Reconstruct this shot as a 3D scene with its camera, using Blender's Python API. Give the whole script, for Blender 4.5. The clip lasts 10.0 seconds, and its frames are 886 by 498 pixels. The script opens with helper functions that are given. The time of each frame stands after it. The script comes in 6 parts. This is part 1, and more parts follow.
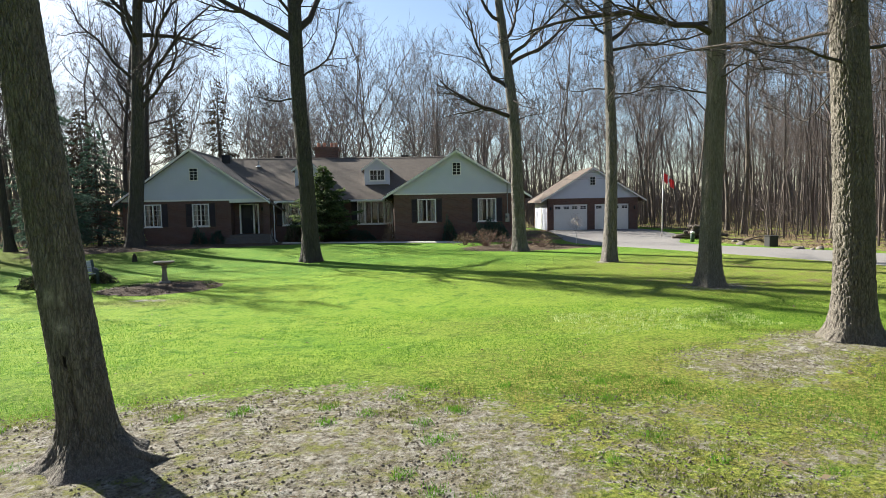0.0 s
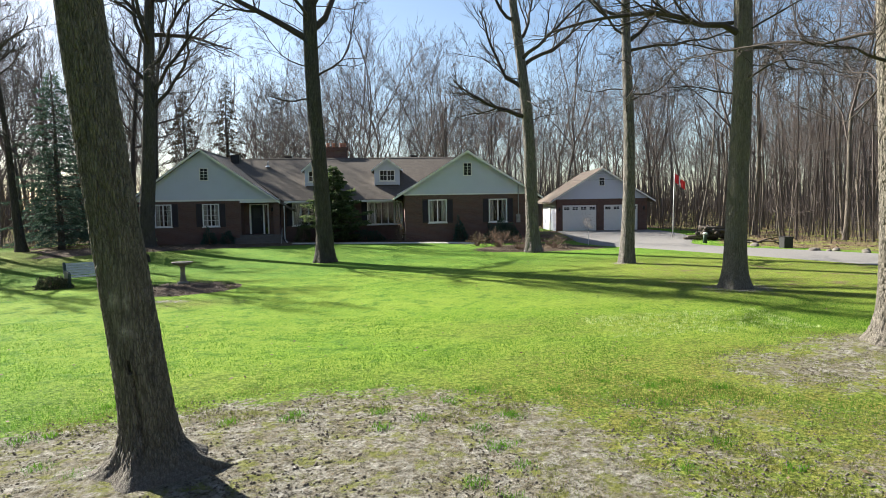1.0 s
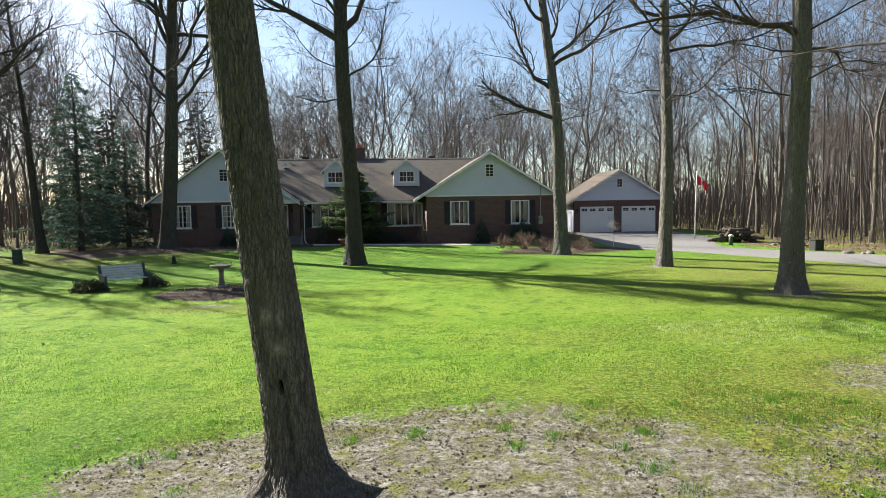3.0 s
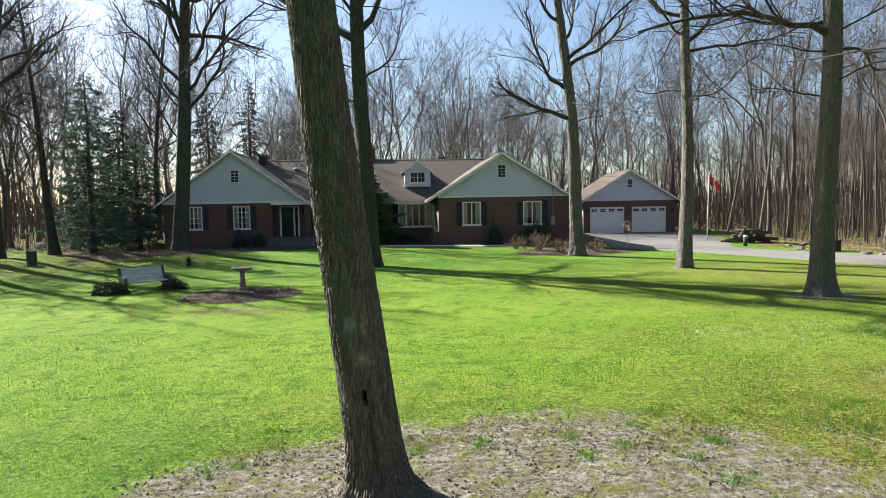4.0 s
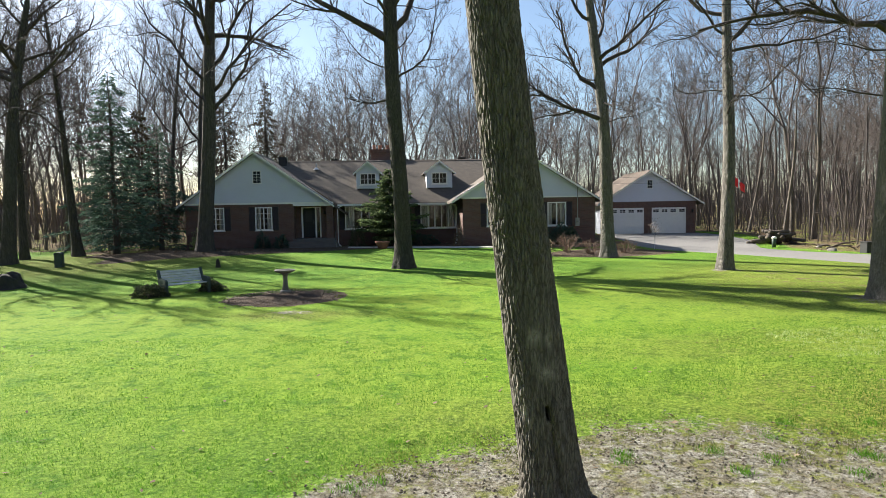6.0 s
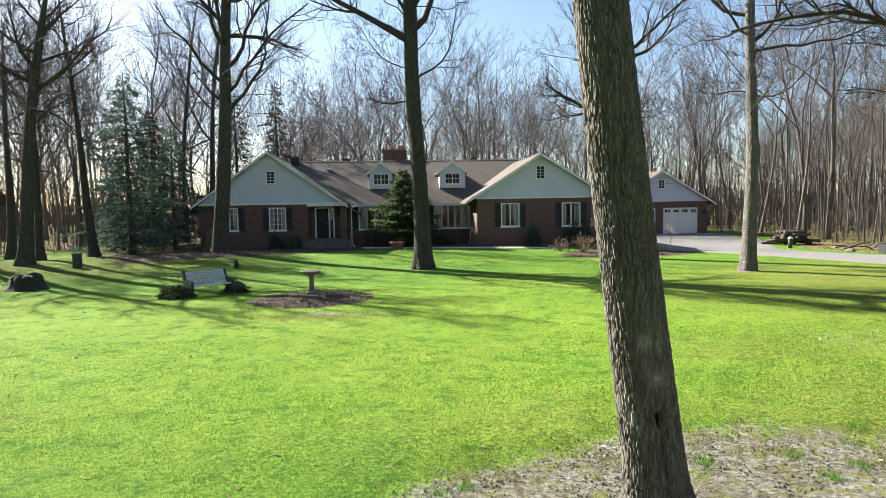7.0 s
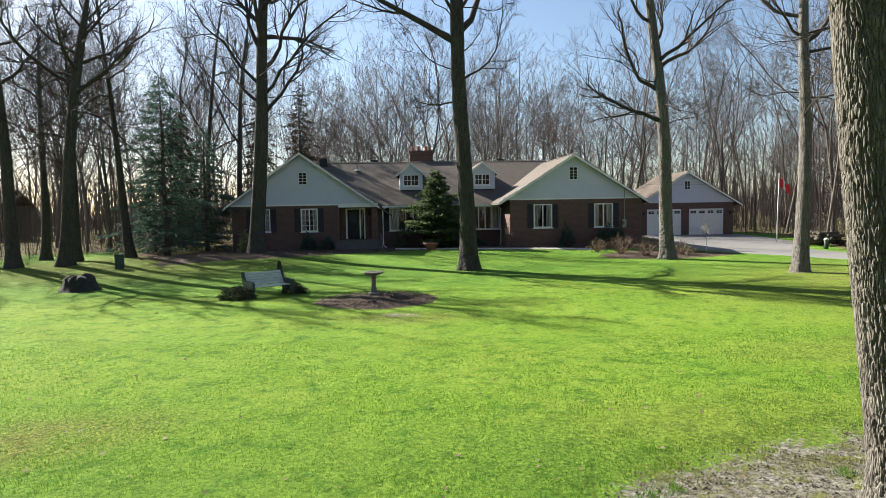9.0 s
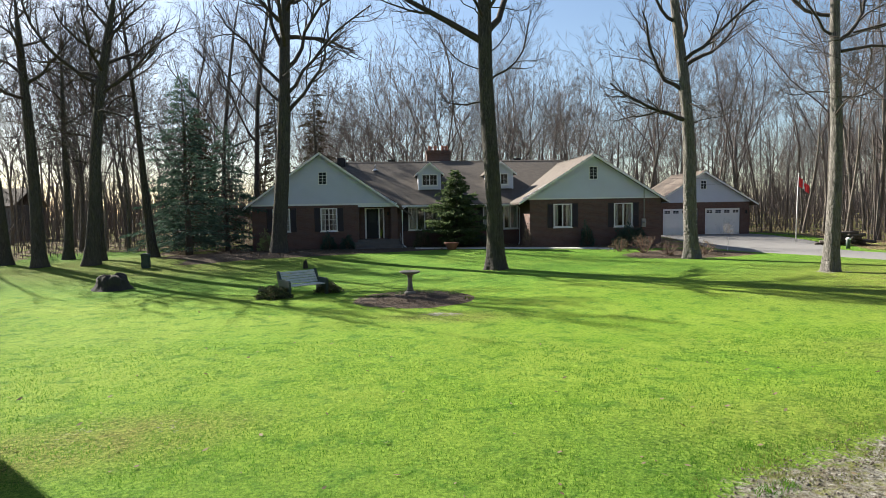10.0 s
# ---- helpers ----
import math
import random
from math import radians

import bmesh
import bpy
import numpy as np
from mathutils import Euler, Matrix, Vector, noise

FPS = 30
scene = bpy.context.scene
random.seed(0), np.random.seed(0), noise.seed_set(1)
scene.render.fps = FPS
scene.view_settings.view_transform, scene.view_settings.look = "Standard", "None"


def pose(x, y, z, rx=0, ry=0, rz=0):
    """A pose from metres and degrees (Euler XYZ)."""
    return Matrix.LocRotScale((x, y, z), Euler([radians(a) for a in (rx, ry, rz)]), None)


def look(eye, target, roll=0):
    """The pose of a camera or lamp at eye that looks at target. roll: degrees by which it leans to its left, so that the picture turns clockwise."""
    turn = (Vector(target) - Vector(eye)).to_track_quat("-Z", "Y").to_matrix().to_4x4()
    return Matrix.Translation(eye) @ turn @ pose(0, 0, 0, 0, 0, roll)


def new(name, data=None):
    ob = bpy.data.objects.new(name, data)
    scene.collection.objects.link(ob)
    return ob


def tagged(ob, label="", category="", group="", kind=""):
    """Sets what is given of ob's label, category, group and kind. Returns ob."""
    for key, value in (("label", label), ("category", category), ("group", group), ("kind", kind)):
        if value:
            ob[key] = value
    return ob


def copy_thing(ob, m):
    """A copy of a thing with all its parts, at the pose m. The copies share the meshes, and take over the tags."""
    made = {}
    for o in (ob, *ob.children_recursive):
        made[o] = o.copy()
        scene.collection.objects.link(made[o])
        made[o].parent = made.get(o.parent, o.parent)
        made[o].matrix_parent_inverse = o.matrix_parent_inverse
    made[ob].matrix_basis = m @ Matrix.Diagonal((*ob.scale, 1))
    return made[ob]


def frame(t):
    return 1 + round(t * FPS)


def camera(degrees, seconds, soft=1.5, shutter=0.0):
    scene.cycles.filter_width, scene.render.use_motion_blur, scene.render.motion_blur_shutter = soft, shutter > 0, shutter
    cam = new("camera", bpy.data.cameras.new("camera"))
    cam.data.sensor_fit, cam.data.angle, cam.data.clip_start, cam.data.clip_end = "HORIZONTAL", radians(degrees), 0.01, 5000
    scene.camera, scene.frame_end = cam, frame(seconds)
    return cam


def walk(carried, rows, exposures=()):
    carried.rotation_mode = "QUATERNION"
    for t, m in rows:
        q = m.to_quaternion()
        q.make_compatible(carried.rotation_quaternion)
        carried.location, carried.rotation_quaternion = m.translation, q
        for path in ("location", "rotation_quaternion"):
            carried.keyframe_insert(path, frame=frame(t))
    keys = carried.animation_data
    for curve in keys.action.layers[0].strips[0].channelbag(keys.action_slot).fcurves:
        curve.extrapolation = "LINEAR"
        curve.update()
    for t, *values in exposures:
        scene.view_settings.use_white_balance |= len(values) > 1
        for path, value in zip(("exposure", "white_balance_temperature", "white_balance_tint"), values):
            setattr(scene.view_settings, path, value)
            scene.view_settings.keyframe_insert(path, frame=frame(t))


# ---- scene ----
cam = camera(72.0, 10.0, 0.6)
PATH = [
    (0, (-0.578, -0.86, 2.382), (-0.383, 1.126, 2.246), -1.1),
    (0.5, (-0.877, -0.797, 2.396), (-0.684, 1.189, 2.259), -1.0),
    (1, (-1.197, -0.688, 2.41), (-1.006, 1.298, 2.275), -1.0),
    (1.5, (-1.526, -0.536, 2.43), (-1.333, 1.45, 2.294), -0.9),
    (2, (-1.882, -0.418, 2.447), (-1.689, 1.568, 2.313), -1.0),
    (2.5, (-2.256, -0.33, 2.483), (-2.062, 1.656, 2.348), -0.9),
    (4, (-3.309, -0.04, 2.583), (-3.121, 1.947, 2.449), -1.0),
    (4.5, (-3.672, 0.069, 2.593), (-3.486, 2.056, 2.459), -0.9),
    (5, (-4.018, 0.184, 2.595), (-3.833, 2.171, 2.461), -1.0),
    (5.5, (-4.362, 0.295, 2.613), (-4.177, 2.282, 2.481), -1.0),
    (7, (-5.564, 0.49, 2.699), (-5.385, 2.478, 2.566), -1.0),
    (7.5, (-6.006, 0.548, 2.712), (-5.827, 2.536, 2.579), -1.0),
    (9, (-7.572, 0.67, 2.742), (-7.398, 2.658, 2.612), -1.0),
    (10, (-8.687, 0.692, 2.757), (-8.522, 2.681, 2.626), -1.0),
]
walk(cam, [(t, look(eye, target, roll)) for t, eye, target, roll in PATH],
     [(0, 1.78), (5.7, 1.77), (6.6, 1.95), (7.0, 2.02), (7.5, 1.93), (8.0, 1.78), (8.6, 1.73), (10, 1.7)])

# ---- world, sun, exposure ----
SUN_AWAY = Vector((0.72, -0.69, -0.605)).normalized()      # the way the light goes
sun_elev = math.asin(-SUN_AWAY.z)
sun_az = math.atan2(-SUN_AWAY.x, -SUN_AWAY.y)             # from +y towards +x
world = bpy.data.worlds.new("sky")
scene.world = world
world.use_nodes = True
wn = world.node_tree.nodes
wn.clear()
w_sky = wn.new("ShaderNodeTexSky")
w_sky.sky_type = 'NISHITA'
w_sky.sun_disc = False
w_sky.sun_elevation = sun_elev
w_sky.sun_rotation = sun_az
w_sky.air_density, w_sky.dust_density, w_sky.ozone_density = 1.0, 0.7, 1.6
w_bg = wn.new("ShaderNodeBackground")
w_bg.inputs["Strength"].default_value = 0.052
w_out = wn.new("ShaderNodeOutputWorld")
world.node_tree.links.new(w_sky.outputs[0], w_bg.inputs[0])
world.node_tree.links.new(w_bg.outputs[0], w_out.inputs[0])
sun_data = bpy.data.lights.new("sun", 'SUN')
sun_data.energy, sun_data.angle, sun_data.color = 5.0, radians(0.55), (1.0, 0.95, 0.86)
sun_ob = new("sun", sun_data)
sun_ob.matrix_world = Matrix.Translation((-30, 60, 40)) @ SUN_AWAY.to_track_quat("-Z", "Y").to_matrix().to_4x4()


# ---- materials ----
class Nodes:
    """A short way to write a node material."""
    def __init__(self, name, rough=0.8, metal=0.0):
        self.m = bpy.data.materials.new(name)
        self.m.use_nodes = True
        self.t = self.m.node_tree
        self.t.nodes.clear()
        self.out = self.t.nodes.new("ShaderNodeOutputMaterial")
        self.b = self.t.nodes.new("ShaderNodeBsdfPrincipled")
        self.b.inputs["Roughness"].default_value = rough
        self.b.inputs["Metallic"].default_value = metal
        self.t.links.new(self.b.outputs[0], self.out.inputs[0])
        self.co = self.t.nodes.new("ShaderNodeTexCoord").outputs["Object"]

    def put(self, sock, v):
        if hasattr(v, "is_linked"):
            self.t.links.new(v, sock)
        elif isinstance(v, (tuple, list)) and len(v) == 3 and sock.type == 'RGBA':
            sock.default_value = (*v, 1)
        else:
            sock.default_value = v

    def scaled(self, s, co=None):
        n = self.t.nodes.new("ShaderNodeMapping")
        self.t.links.new(co or self.co, n.inputs[0])
        n.inputs["Scale"].default_value = s if isinstance(s, tuple) else (s, s, s)
        return n.outputs[0]

    def noise(self, scale, detail=4.0, rough=0.6, co=None):
        n = self.t.nodes.new("ShaderNodeTexNoise")
        self.t.links.new(self.scaled(scale, co), n.inputs["Vector"])
        n.inputs["Scale"].default_value = 1.0
        n.inputs["Detail"].default_value = detail
        n.inputs["Roughness"].default_value = rough
        return n.outputs["Fac"]

    def voronoi(self, scale, feature='F1'):
        n = self.t.nodes.new("ShaderNodeTexVoronoi")
        n.feature = feature
        self.t.links.new(self.scaled(scale), n.inputs["Vector"])
        n.inputs["Scale"].default_value = 1.0
        return n.outputs["Distance"]

    def ramp(self, fac, *stops):
        n = self.t.nodes.new("ShaderNodeValToRGB")
        self.put(n.inputs[0], fac)
        e = n.color_ramp.elements
        while len(e) < len(stops):
            e.new(0.5)
        for el, (p, c) in zip(e, stops):
            el.position = p
            el.color = (*c, 1) if isinstance(c, tuple) else (c, c, c, 1)
        return n.outputs[0]

    def mix(self, fac, a, b, mode='MIX'):
        n = self.t.nodes.new("ShaderNodeMix")
        n.data_type, n.blend_type = 'RGBA', mode
        self.put(n.inputs[0], fac)
        self.put(n.inputs[6], a)
        self.put(n.inputs[7], b)
        return n.outputs[2]

    def math(self, op, a, b=0.0):
        n = self.t.nodes.new("ShaderNodeMath")
        n.operation = op
        self.put(n.inputs[0], a)
        self.put(n.inputs[1], b)
        return n.outputs[0]

    def attr(self, name):
        n = self.t.nodes.new("ShaderNodeAttribute")
        n.attribute_name = name
        return n.outputs["Fac"]

    def random(self):
        return self.t.nodes.new("ShaderNodeObjectInfo").outputs["Random"]

    def island(self):
        return self.t.nodes.new("ShaderNodeNewGeometry").outputs["Random Per Island"]

    def bump(self, height, strength, dist):
        n = self.t.nodes.new("ShaderNodeBump")
        n.inputs["Strength"].default_value = strength
        n.inputs["Distance"].default_value = dist
        self.put(n.inputs["Height"], height)
        self.t.links.new(n.outputs[0], self.b.inputs["Normal"])

    def color(self, c):
        self.put(self.b.inputs["Base Color"], c)
        return self

    def rough(self, v):
        self.put(self.b.inputs["Roughness"], v)
        return self


def plain(name, c, rough=0.7, metal=0.0, vary=0.18, scale=3.0, fine=60.0):
    """Paint or plain stuff with soft stains and a fine grain."""
    n = Nodes(name, rough, metal)
    lo, hi = tuple(v * (1 - vary) for v in c), tuple(min(1, v * (1 + vary)) for v in c)
    n.color(n.mix(n.noise(fine, 3), n.ramp(n.noise(scale, 5), (0.3, lo), (0.7, hi)), c))
    n.bump(n.noise(fine, 4), 0.25, 0.01)
    return n.m


def bark(name, dark, light, moss=0.0, scale=1.0, relief=0.007):
    n = Nodes(name, 0.93)
    ridge = n.noise((16 * scale, 16 * scale, 2.2 * scale), 6, 0.65)
    stain = n.noise(1.3, 4)
    plates = n.voronoi((22 * scale, 22 * scale, 4.0 * scale), 'DISTANCE_TO_EDGE')
    c = n.ramp(ridge, (0.3, dark), (0.66, light))
    c = n.mix(n.ramp(plates, (0.02, 0.6), (0.15, 0.0)), c, dark)
    c = n.mix(n.ramp(stain, (0.35, 0.0), (0.75, 0.45)), c, tuple(0.5 * (a + b) * 1.25 for a, b in zip(dark, light)))
    if moss:
        c = n.mix(n.math('MULTIPLY', n.ramp(n.noise((2.5, 2.5, 0.8), 5), (0.45, 0.0), (0.7, 1.0)), moss), c, (0.10, 0.11, 0.035))
    c = n.mix(0.22, c, n.ramp(n.random(), (0.0, dark), (1.0, light)))
    n.color(n.mix(n.math('MULTIPLY', n.attr("scar"), n.ramp(n.noise(14, 5), (0.38, 0.1), (0.6, 1.0))), c, (0.42, 0.38, 0.32)))
    n.bump(n.math('ADD', ridge, n.ramp(plates, (0.0, 0.0), (0.25, 0.8))), 0.8, relief)
    return n.m


M_BARK = bark("bark grey brown", (0.015, 0.012, 0.009), (0.115, 0.10, 0.083), 0.2, 1.0, 0.025)
M_BARK_NEAR = bark("bark dark furrowed", (0.014, 0.011, 0.008), (0.28, 0.25, 0.205), 0.12, 2.2, 0.016)
M_BARK_PALE = bark("bark shaggy pale", (0.016, 0.012, 0.010), (0.27, 0.245, 0.215), 0.1, 1.0, 0.03)
M_BARK_WOOD = bark("bark of the woods", (0.03, 0.025, 0.02), (0.25, 0.21, 0.17), 0.15, 1.0, 0.02)
M_TWIG = plain("twigs grey brown", (0.05, 0.038, 0.031), 0.9, vary=0.3)
M_TWIG_FAR = plain("twigs of the woods", (0.095, 0.076, 0.068), 0.9, vary=0.35, scale=0.25)


def brick_material():
    n = Nodes("red brown brick", 0.9)
    t = n.t.nodes.new("ShaderNodeTexBrick")
    m = n.t.nodes.new("ShaderNodeCombineXYZ")
    s = n.t.nodes.new("ShaderNodeSeparateXYZ")
    n.t.links.new(n.co, s.inputs[0])
    n.t.links.new(n.math('ADD', s.outputs[0], s.outputs[1]), m.inputs[0])
    n.t.links.new(s.outputs[2], m.inputs[1])
    n.t.links.new(m.outputs[0], t.inputs["Vector"])
    for k, v in (("Scale", 1.0), ("Mortar Size", 0.008), ("Brick Width", 0.215), ("Row Height", 0.075), ("Bias", -0.1)):
        t.inputs[k].default_value = v
    t.inputs["Color1"].default_value = (0.15, 0.082, 0.062, 1)
    t.inputs["Color2"].default_value = (0.10, 0.056, 0.044, 1)
    t.inputs["Mortar"].default_value = (0.135, 0.112, 0.10, 1)
    n.color(n.mix(n.ramp(n.noise(0.8, 5), (0.35, 0.0), (0.8, 0.5)), t.outputs["Color"], (0.14, 0.07, 0.052)))
    n.bump(t.outputs["Fac"], -0.6, 0.01)
    return n.m


def shingle_material(name, a, b):
    n = Nodes(name, 0.92)
    t = n.t.nodes.new("ShaderNodeTexBrick")
    m = n.t.nodes.new("ShaderNodeCombineXYZ")
    s = n.t.nodes.new("ShaderNodeSeparateXYZ")
    n.t.links.new(n.co, s.inputs[0])
    n.t.links.new(n.math('ADD', s.outputs[0], s.outputs[1]), m.inputs[0])
    n.t.links.new(s.outputs[2], m.inputs[1])
    n.t.links.new(m.outputs[0], t.inputs["Vector"])
    for k, v in (("Scale", 1.0), ("Mortar Size", 0.006), ("Brick Width", 0.3), ("Row Height", 0.085)):
        t.inputs[k].default_value = v
    t.inputs["Color1"].default_value = (*a, 1)
    t.inputs["Color2"].default_value = (*b, 1)
    t.inputs["Mortar"].default_value = (*(0.45 * v for v in b), 1)
    c = n.mix(n.ramp(n.noise((0.5, 0.5, 1.2), 5), (0.35, 0.0), (0.75, 0.5)), t.outputs["Color"], tuple(0.75 * v for v in a))
    n.color(n.mix(n.noise(45, 3), c, tuple(1.1 * v for v in b)))
    n.bump(t.outputs["Fac"], -0.6, 0.012)
    return n.m


def glass_material():
    n = Nodes("window glass", 0.02)
    n.b.inputs["Transmission Weight"].default_value = 1.0
    n.b.inputs["IOR"].default_value = 1.45
    n.color((0.92, 0.95, 0.95))
    n.bump(n.noise(1.5, 2), 0.03, 0.02)
    return n.m


M_BRICK = brick_material()
M_ROOF = shingle_material("brown shingles", (0.145, 0.118, 0.092), (0.096, 0.077, 0.06))
M_ROOF_TAN = shingle_material("tan shingles", (0.23, 0.18, 0.138), (0.175, 0.135, 0.103))
M_SIDING = plain("white siding", (0.58, 0.60, 0.68), 0.55, vary=0.06, scale=1.2)
M_WHITE = plain("white trim paint", (0.78, 0.77, 0.74), 0.5, vary=0.06)
M_SHUTTER = plain("dark brown shutter", (0.030, 0.020, 0.018), 0.5)
M_BLACK = plain("black door paint", (0.012, 0.012, 0.013), 0.7)
M_GLASS = glass_material()
M_CURTAIN = plain("pale curtain", (0.42, 0.40, 0.36), 0.9, vary=0.12, scale=6)
M_ROOM = plain("dim room wall", (0.07, 0.06, 0.055), 0.9)
M_CONCRETE = plain("weathered concrete", (0.19, 0.175, 0.145), 0.9, vary=0.3, scale=5)
# step concrete, darkened in its colour for the shade under the entry overhang
M_STEP = plain("concrete with entry shade", (0.13, 0.12, 0.108), 0.9, vary=0.3, scale=4)
M_PATH = plain("pale path concrete", (0.50, 0.47, 0.42), 0.9, vary=0.2, scale=3)
M_STONE = plain("grey field stone", (0.15, 0.132, 0.115), 0.9, vary=0.4, scale=9)
M_METAL = plain("dull metal", (0.30, 0.30, 0.30), 0.45, 0.8)
M_DARKMETAL = plain("dark metal", (0.035, 0.035, 0.035), 0.5, 0.5)
M_CLAY = plain("clay flue", (0.30, 0.13, 0.085), 0.85, vary=0.3)
M_BENCH = plain("weathered grey wood", (0.50, 0.51, 0.49), 0.85, vary=0.3, scale=8)
M_BENCH_END = plain("dark green cast metal", (0.045, 0.065, 0.055), 0.6, 0.3)
M_STUMP = bark("rotten stump bark", (0.012, 0.010, 0.008), (0.05, 0.04, 0.03), 0.25)
M_LOG = bark("old log bark", (0.03, 0.024, 0.018), (0.17, 0.14, 0.11))
M_POLE = plain("white pole paint", (0.72, 0.70, 0.66), 0.5)
M_RED = plain("flag red cloth", (0.62, 0.03, 0.035), 0.8)
M_WHITECLOTH = plain("flag white cloth", (0.8, 0.8, 0.8), 0.8)
M_GREENBOX = plain("faded green plastic", (0.035, 0.06, 0.045), 0.6)
M_BLACKBIN = plain("black plastic", (0.014, 0.014, 0.014), 0.55)
M_CABLE = plain("grey cable", (0.13, 0.13, 0.13), 0.6)
M_CHIP = plain("dark bark mulch", (0.10, 0.072, 0.05), 0.9, vary=0.45, scale=12)
M_DRYSTEM = plain("dry brown stems", (0.20, 0.135, 0.095), 0.9, vary=0.35)


def leaf_material(name, a, b, thru=0.3):
    n = Nodes(name, 0.75)
    n.b.inputs["Specular IOR Level"].default_value = 0.15
    c = n.ramp(n.island(), (0.0, a), (1.0, b))
    c = n.mix(n.noise(1.2, 4), c, tuple(0.8 * v for v in a))
    n.color(c)
    tr = n.t.nodes.new("ShaderNodeBsdfTranslucent")
    n.t.links.new(c, tr.inputs[0])
    mx = n.t.nodes.new("ShaderNodeMixShader")
    mx.inputs[0].default_value = thru
    n.t.links.new(n.b.outputs[0], mx.inputs[1])
    n.t.links.new(tr.outputs[0], mx.inputs[2])
    n.t.links.new(mx.outputs[0], n.out.inputs[0])
    return n.m


M_NEEDLE = leaf_material("blue green needles", (0.045, 0.085, 0.062), (0.15, 0.22, 0.165), 0.35)
M_NEEDLE_BROWN = leaf_material("brownish cedar needles", (0.05, 0.042, 0.024), (0.12, 0.085, 0.05), 0.15)
M_YEW = leaf_material("green cedar sprays", (0.055, 0.09, 0.038), (0.24, 0.29, 0.13), 0.4)
M_SHRUB = leaf_material("dull green shrub leaves", (0.035, 0.05, 0.025), (0.30, 0.30, 0.17), 0.2)
M_BLADE = leaf_material("grass blades", (0.065, 0.18, 0.014), (0.17, 0.32, 0.035), 0.5)
M_BLADE_DRY = leaf_material("dull grass blades", (0.12, 0.15, 0.03), (0.25, 0.24, 0.07), 0.4)
M_BUD = leaf_material("pale pinkish buds", (0.30, 0.26, 0.23), (0.62, 0.56, 0.50), 0.4)
M_SHOOT = leaf_material("pale bulb shoots", (0.30, 0.42, 0.12), (0.62, 0.66, 0.36), 0.6)
M_DEADLEAF = leaf_material("dead leaves", (0.11, 0.075, 0.042), (0.38, 0.305, 0.205), 0.2)


def ground_material():
    n = Nodes("lawn and earth", 0.95)
    n.b.inputs["Specular IOR Level"].default_value = 0.08
    fine, mid, big = n.noise(15, 9, 0.85), n.noise(2.2, 7, 0.75), n.noise(0.30, 5, 0.6)
    g1 = n.ramp(fine, (0.40, (0.026, 0.072, 0.011)), (0.48, (0.085, 0.21, 0.024)), (0.60, (0.21, 0.36, 0.046)))
    g2 = n.ramp(fine, (0.38, (0.085, 0.19, 0.017)), (0.62, (0.27, 0.42, 0.043)))
    g = n.mix(n.attr("tussock_and_shade"), g2, g1)
    g = n.mix(n.math('MULTIPLY', n.ramp(big, (0.40, 0.0), (0.62, 0.75)), n.math('SUBTRACT', 1.0, n.math('MULTIPLY', n.attr("tussock_and_shade"), 0.65))), g, n.ramp(fine, (0.33, (0.16, 0.25, 0.028)), (0.65, (0.33, 0.44, 0.064))))
    g = n.mix(n.ramp(mid, (0.50, 0.0), (0.62, 0.7)), g, n.ramp(fine, (0.38, (0.022, 0.080, 0.010)), (0.6, (0.095, 0.25, 0.028))))
    moss = n.attr("moss")
    g = n.mix(n.math('MULTIPLY', moss, n.ramp(n.noise(2.2, 6, 0.7), (0.35, 0.4), (0.65, 1.0))), g,
              n.ramp(fine, (0.40, (0.055, 0.06, 0.014)), (0.50, (0.21, 0.20, 0.045)), (0.60, (0.40, 0.36, 0.10))))
    soil = n.ramp(n.noise(10, 8, 0.8), (0.38, (0.026, 0.023, 0.017)), (0.46, (0.20, 0.186, 0.152)), (0.60, (0.46, 0.445, 0.395)))
    soil = n.mix(n.ramp(n.noise(2.2, 6, 0.7), (0.40, 0.0), (0.65, 0.75)), soil, n.ramp(n.noise(22, 6, 0.8), (0.38, (0.05, 0.045, 0.02)), (0.62, (0.25, 0.21, 0.115))))
    soil = n.mix(n.ramp(n.noise(3.4, 7, 0.75), (0.50, 0.0), (0.60, 0.85)), soil, n.ramp(fine, (0.3, (0.08, 0.10, 0.02)), (0.7, (0.30, 0.31, 0.08))))
    patchy = n.math('ADD', n.math('MULTIPLY', n.math('SUBTRACT', n.noise(11, 8, 0.8), 0.5), 1.7), n.math('MULTIPLY', n.math('SUBTRACT', n.noise(1.3, 5, 0.6), 0.5), 1.3))
    edge = n.math('ADD', n.attr("dirt"), patchy)
    c = n.mix(n.ramp(edge, (0.42, 0.0), (0.58, 1.0)), g, soil)
    litter = n.ramp(n.noise(20, 7, 0.8), (0.32, (0.04, 0.027, 0.017)), (0.5, (0.17, 0.12, 0.075)), (0.68, (0.38, 0.29, 0.20)))
    litter = n.mix(n.ramp(n.noise(0.5, 6, 0.7), (0.48, 0.0), (0.60, 0.85)), litter, n.ramp(fine, (0.3, (0.10, 0.16, 0.02)), (0.7, (0.32, 0.38, 0.07))))
    led = n.math('ADD', n.attr("litter"), n.math('MULTIPLY', n.math('SUBTRACT', n.noise(1.2, 7, 0.7), 0.5), 1.6))
    c = n.mix(n.ramp(led, (0.40, 0.0), (0.60, 1.0)), c, litter)
    mulch = n.ramp(n.noise(24, 7, 0.8), (0.34, (0.035, 0.022, 0.014)), (0.52, (0.125, 0.094, 0.070)), (0.68, (0.31, 0.25, 0.19)))
    med = n.math('ADD', n.attr("mulch"), n.math('MULTIPLY', n.math('SUBTRACT', n.noise(5, 6, 0.7), 0.5), 0.7))
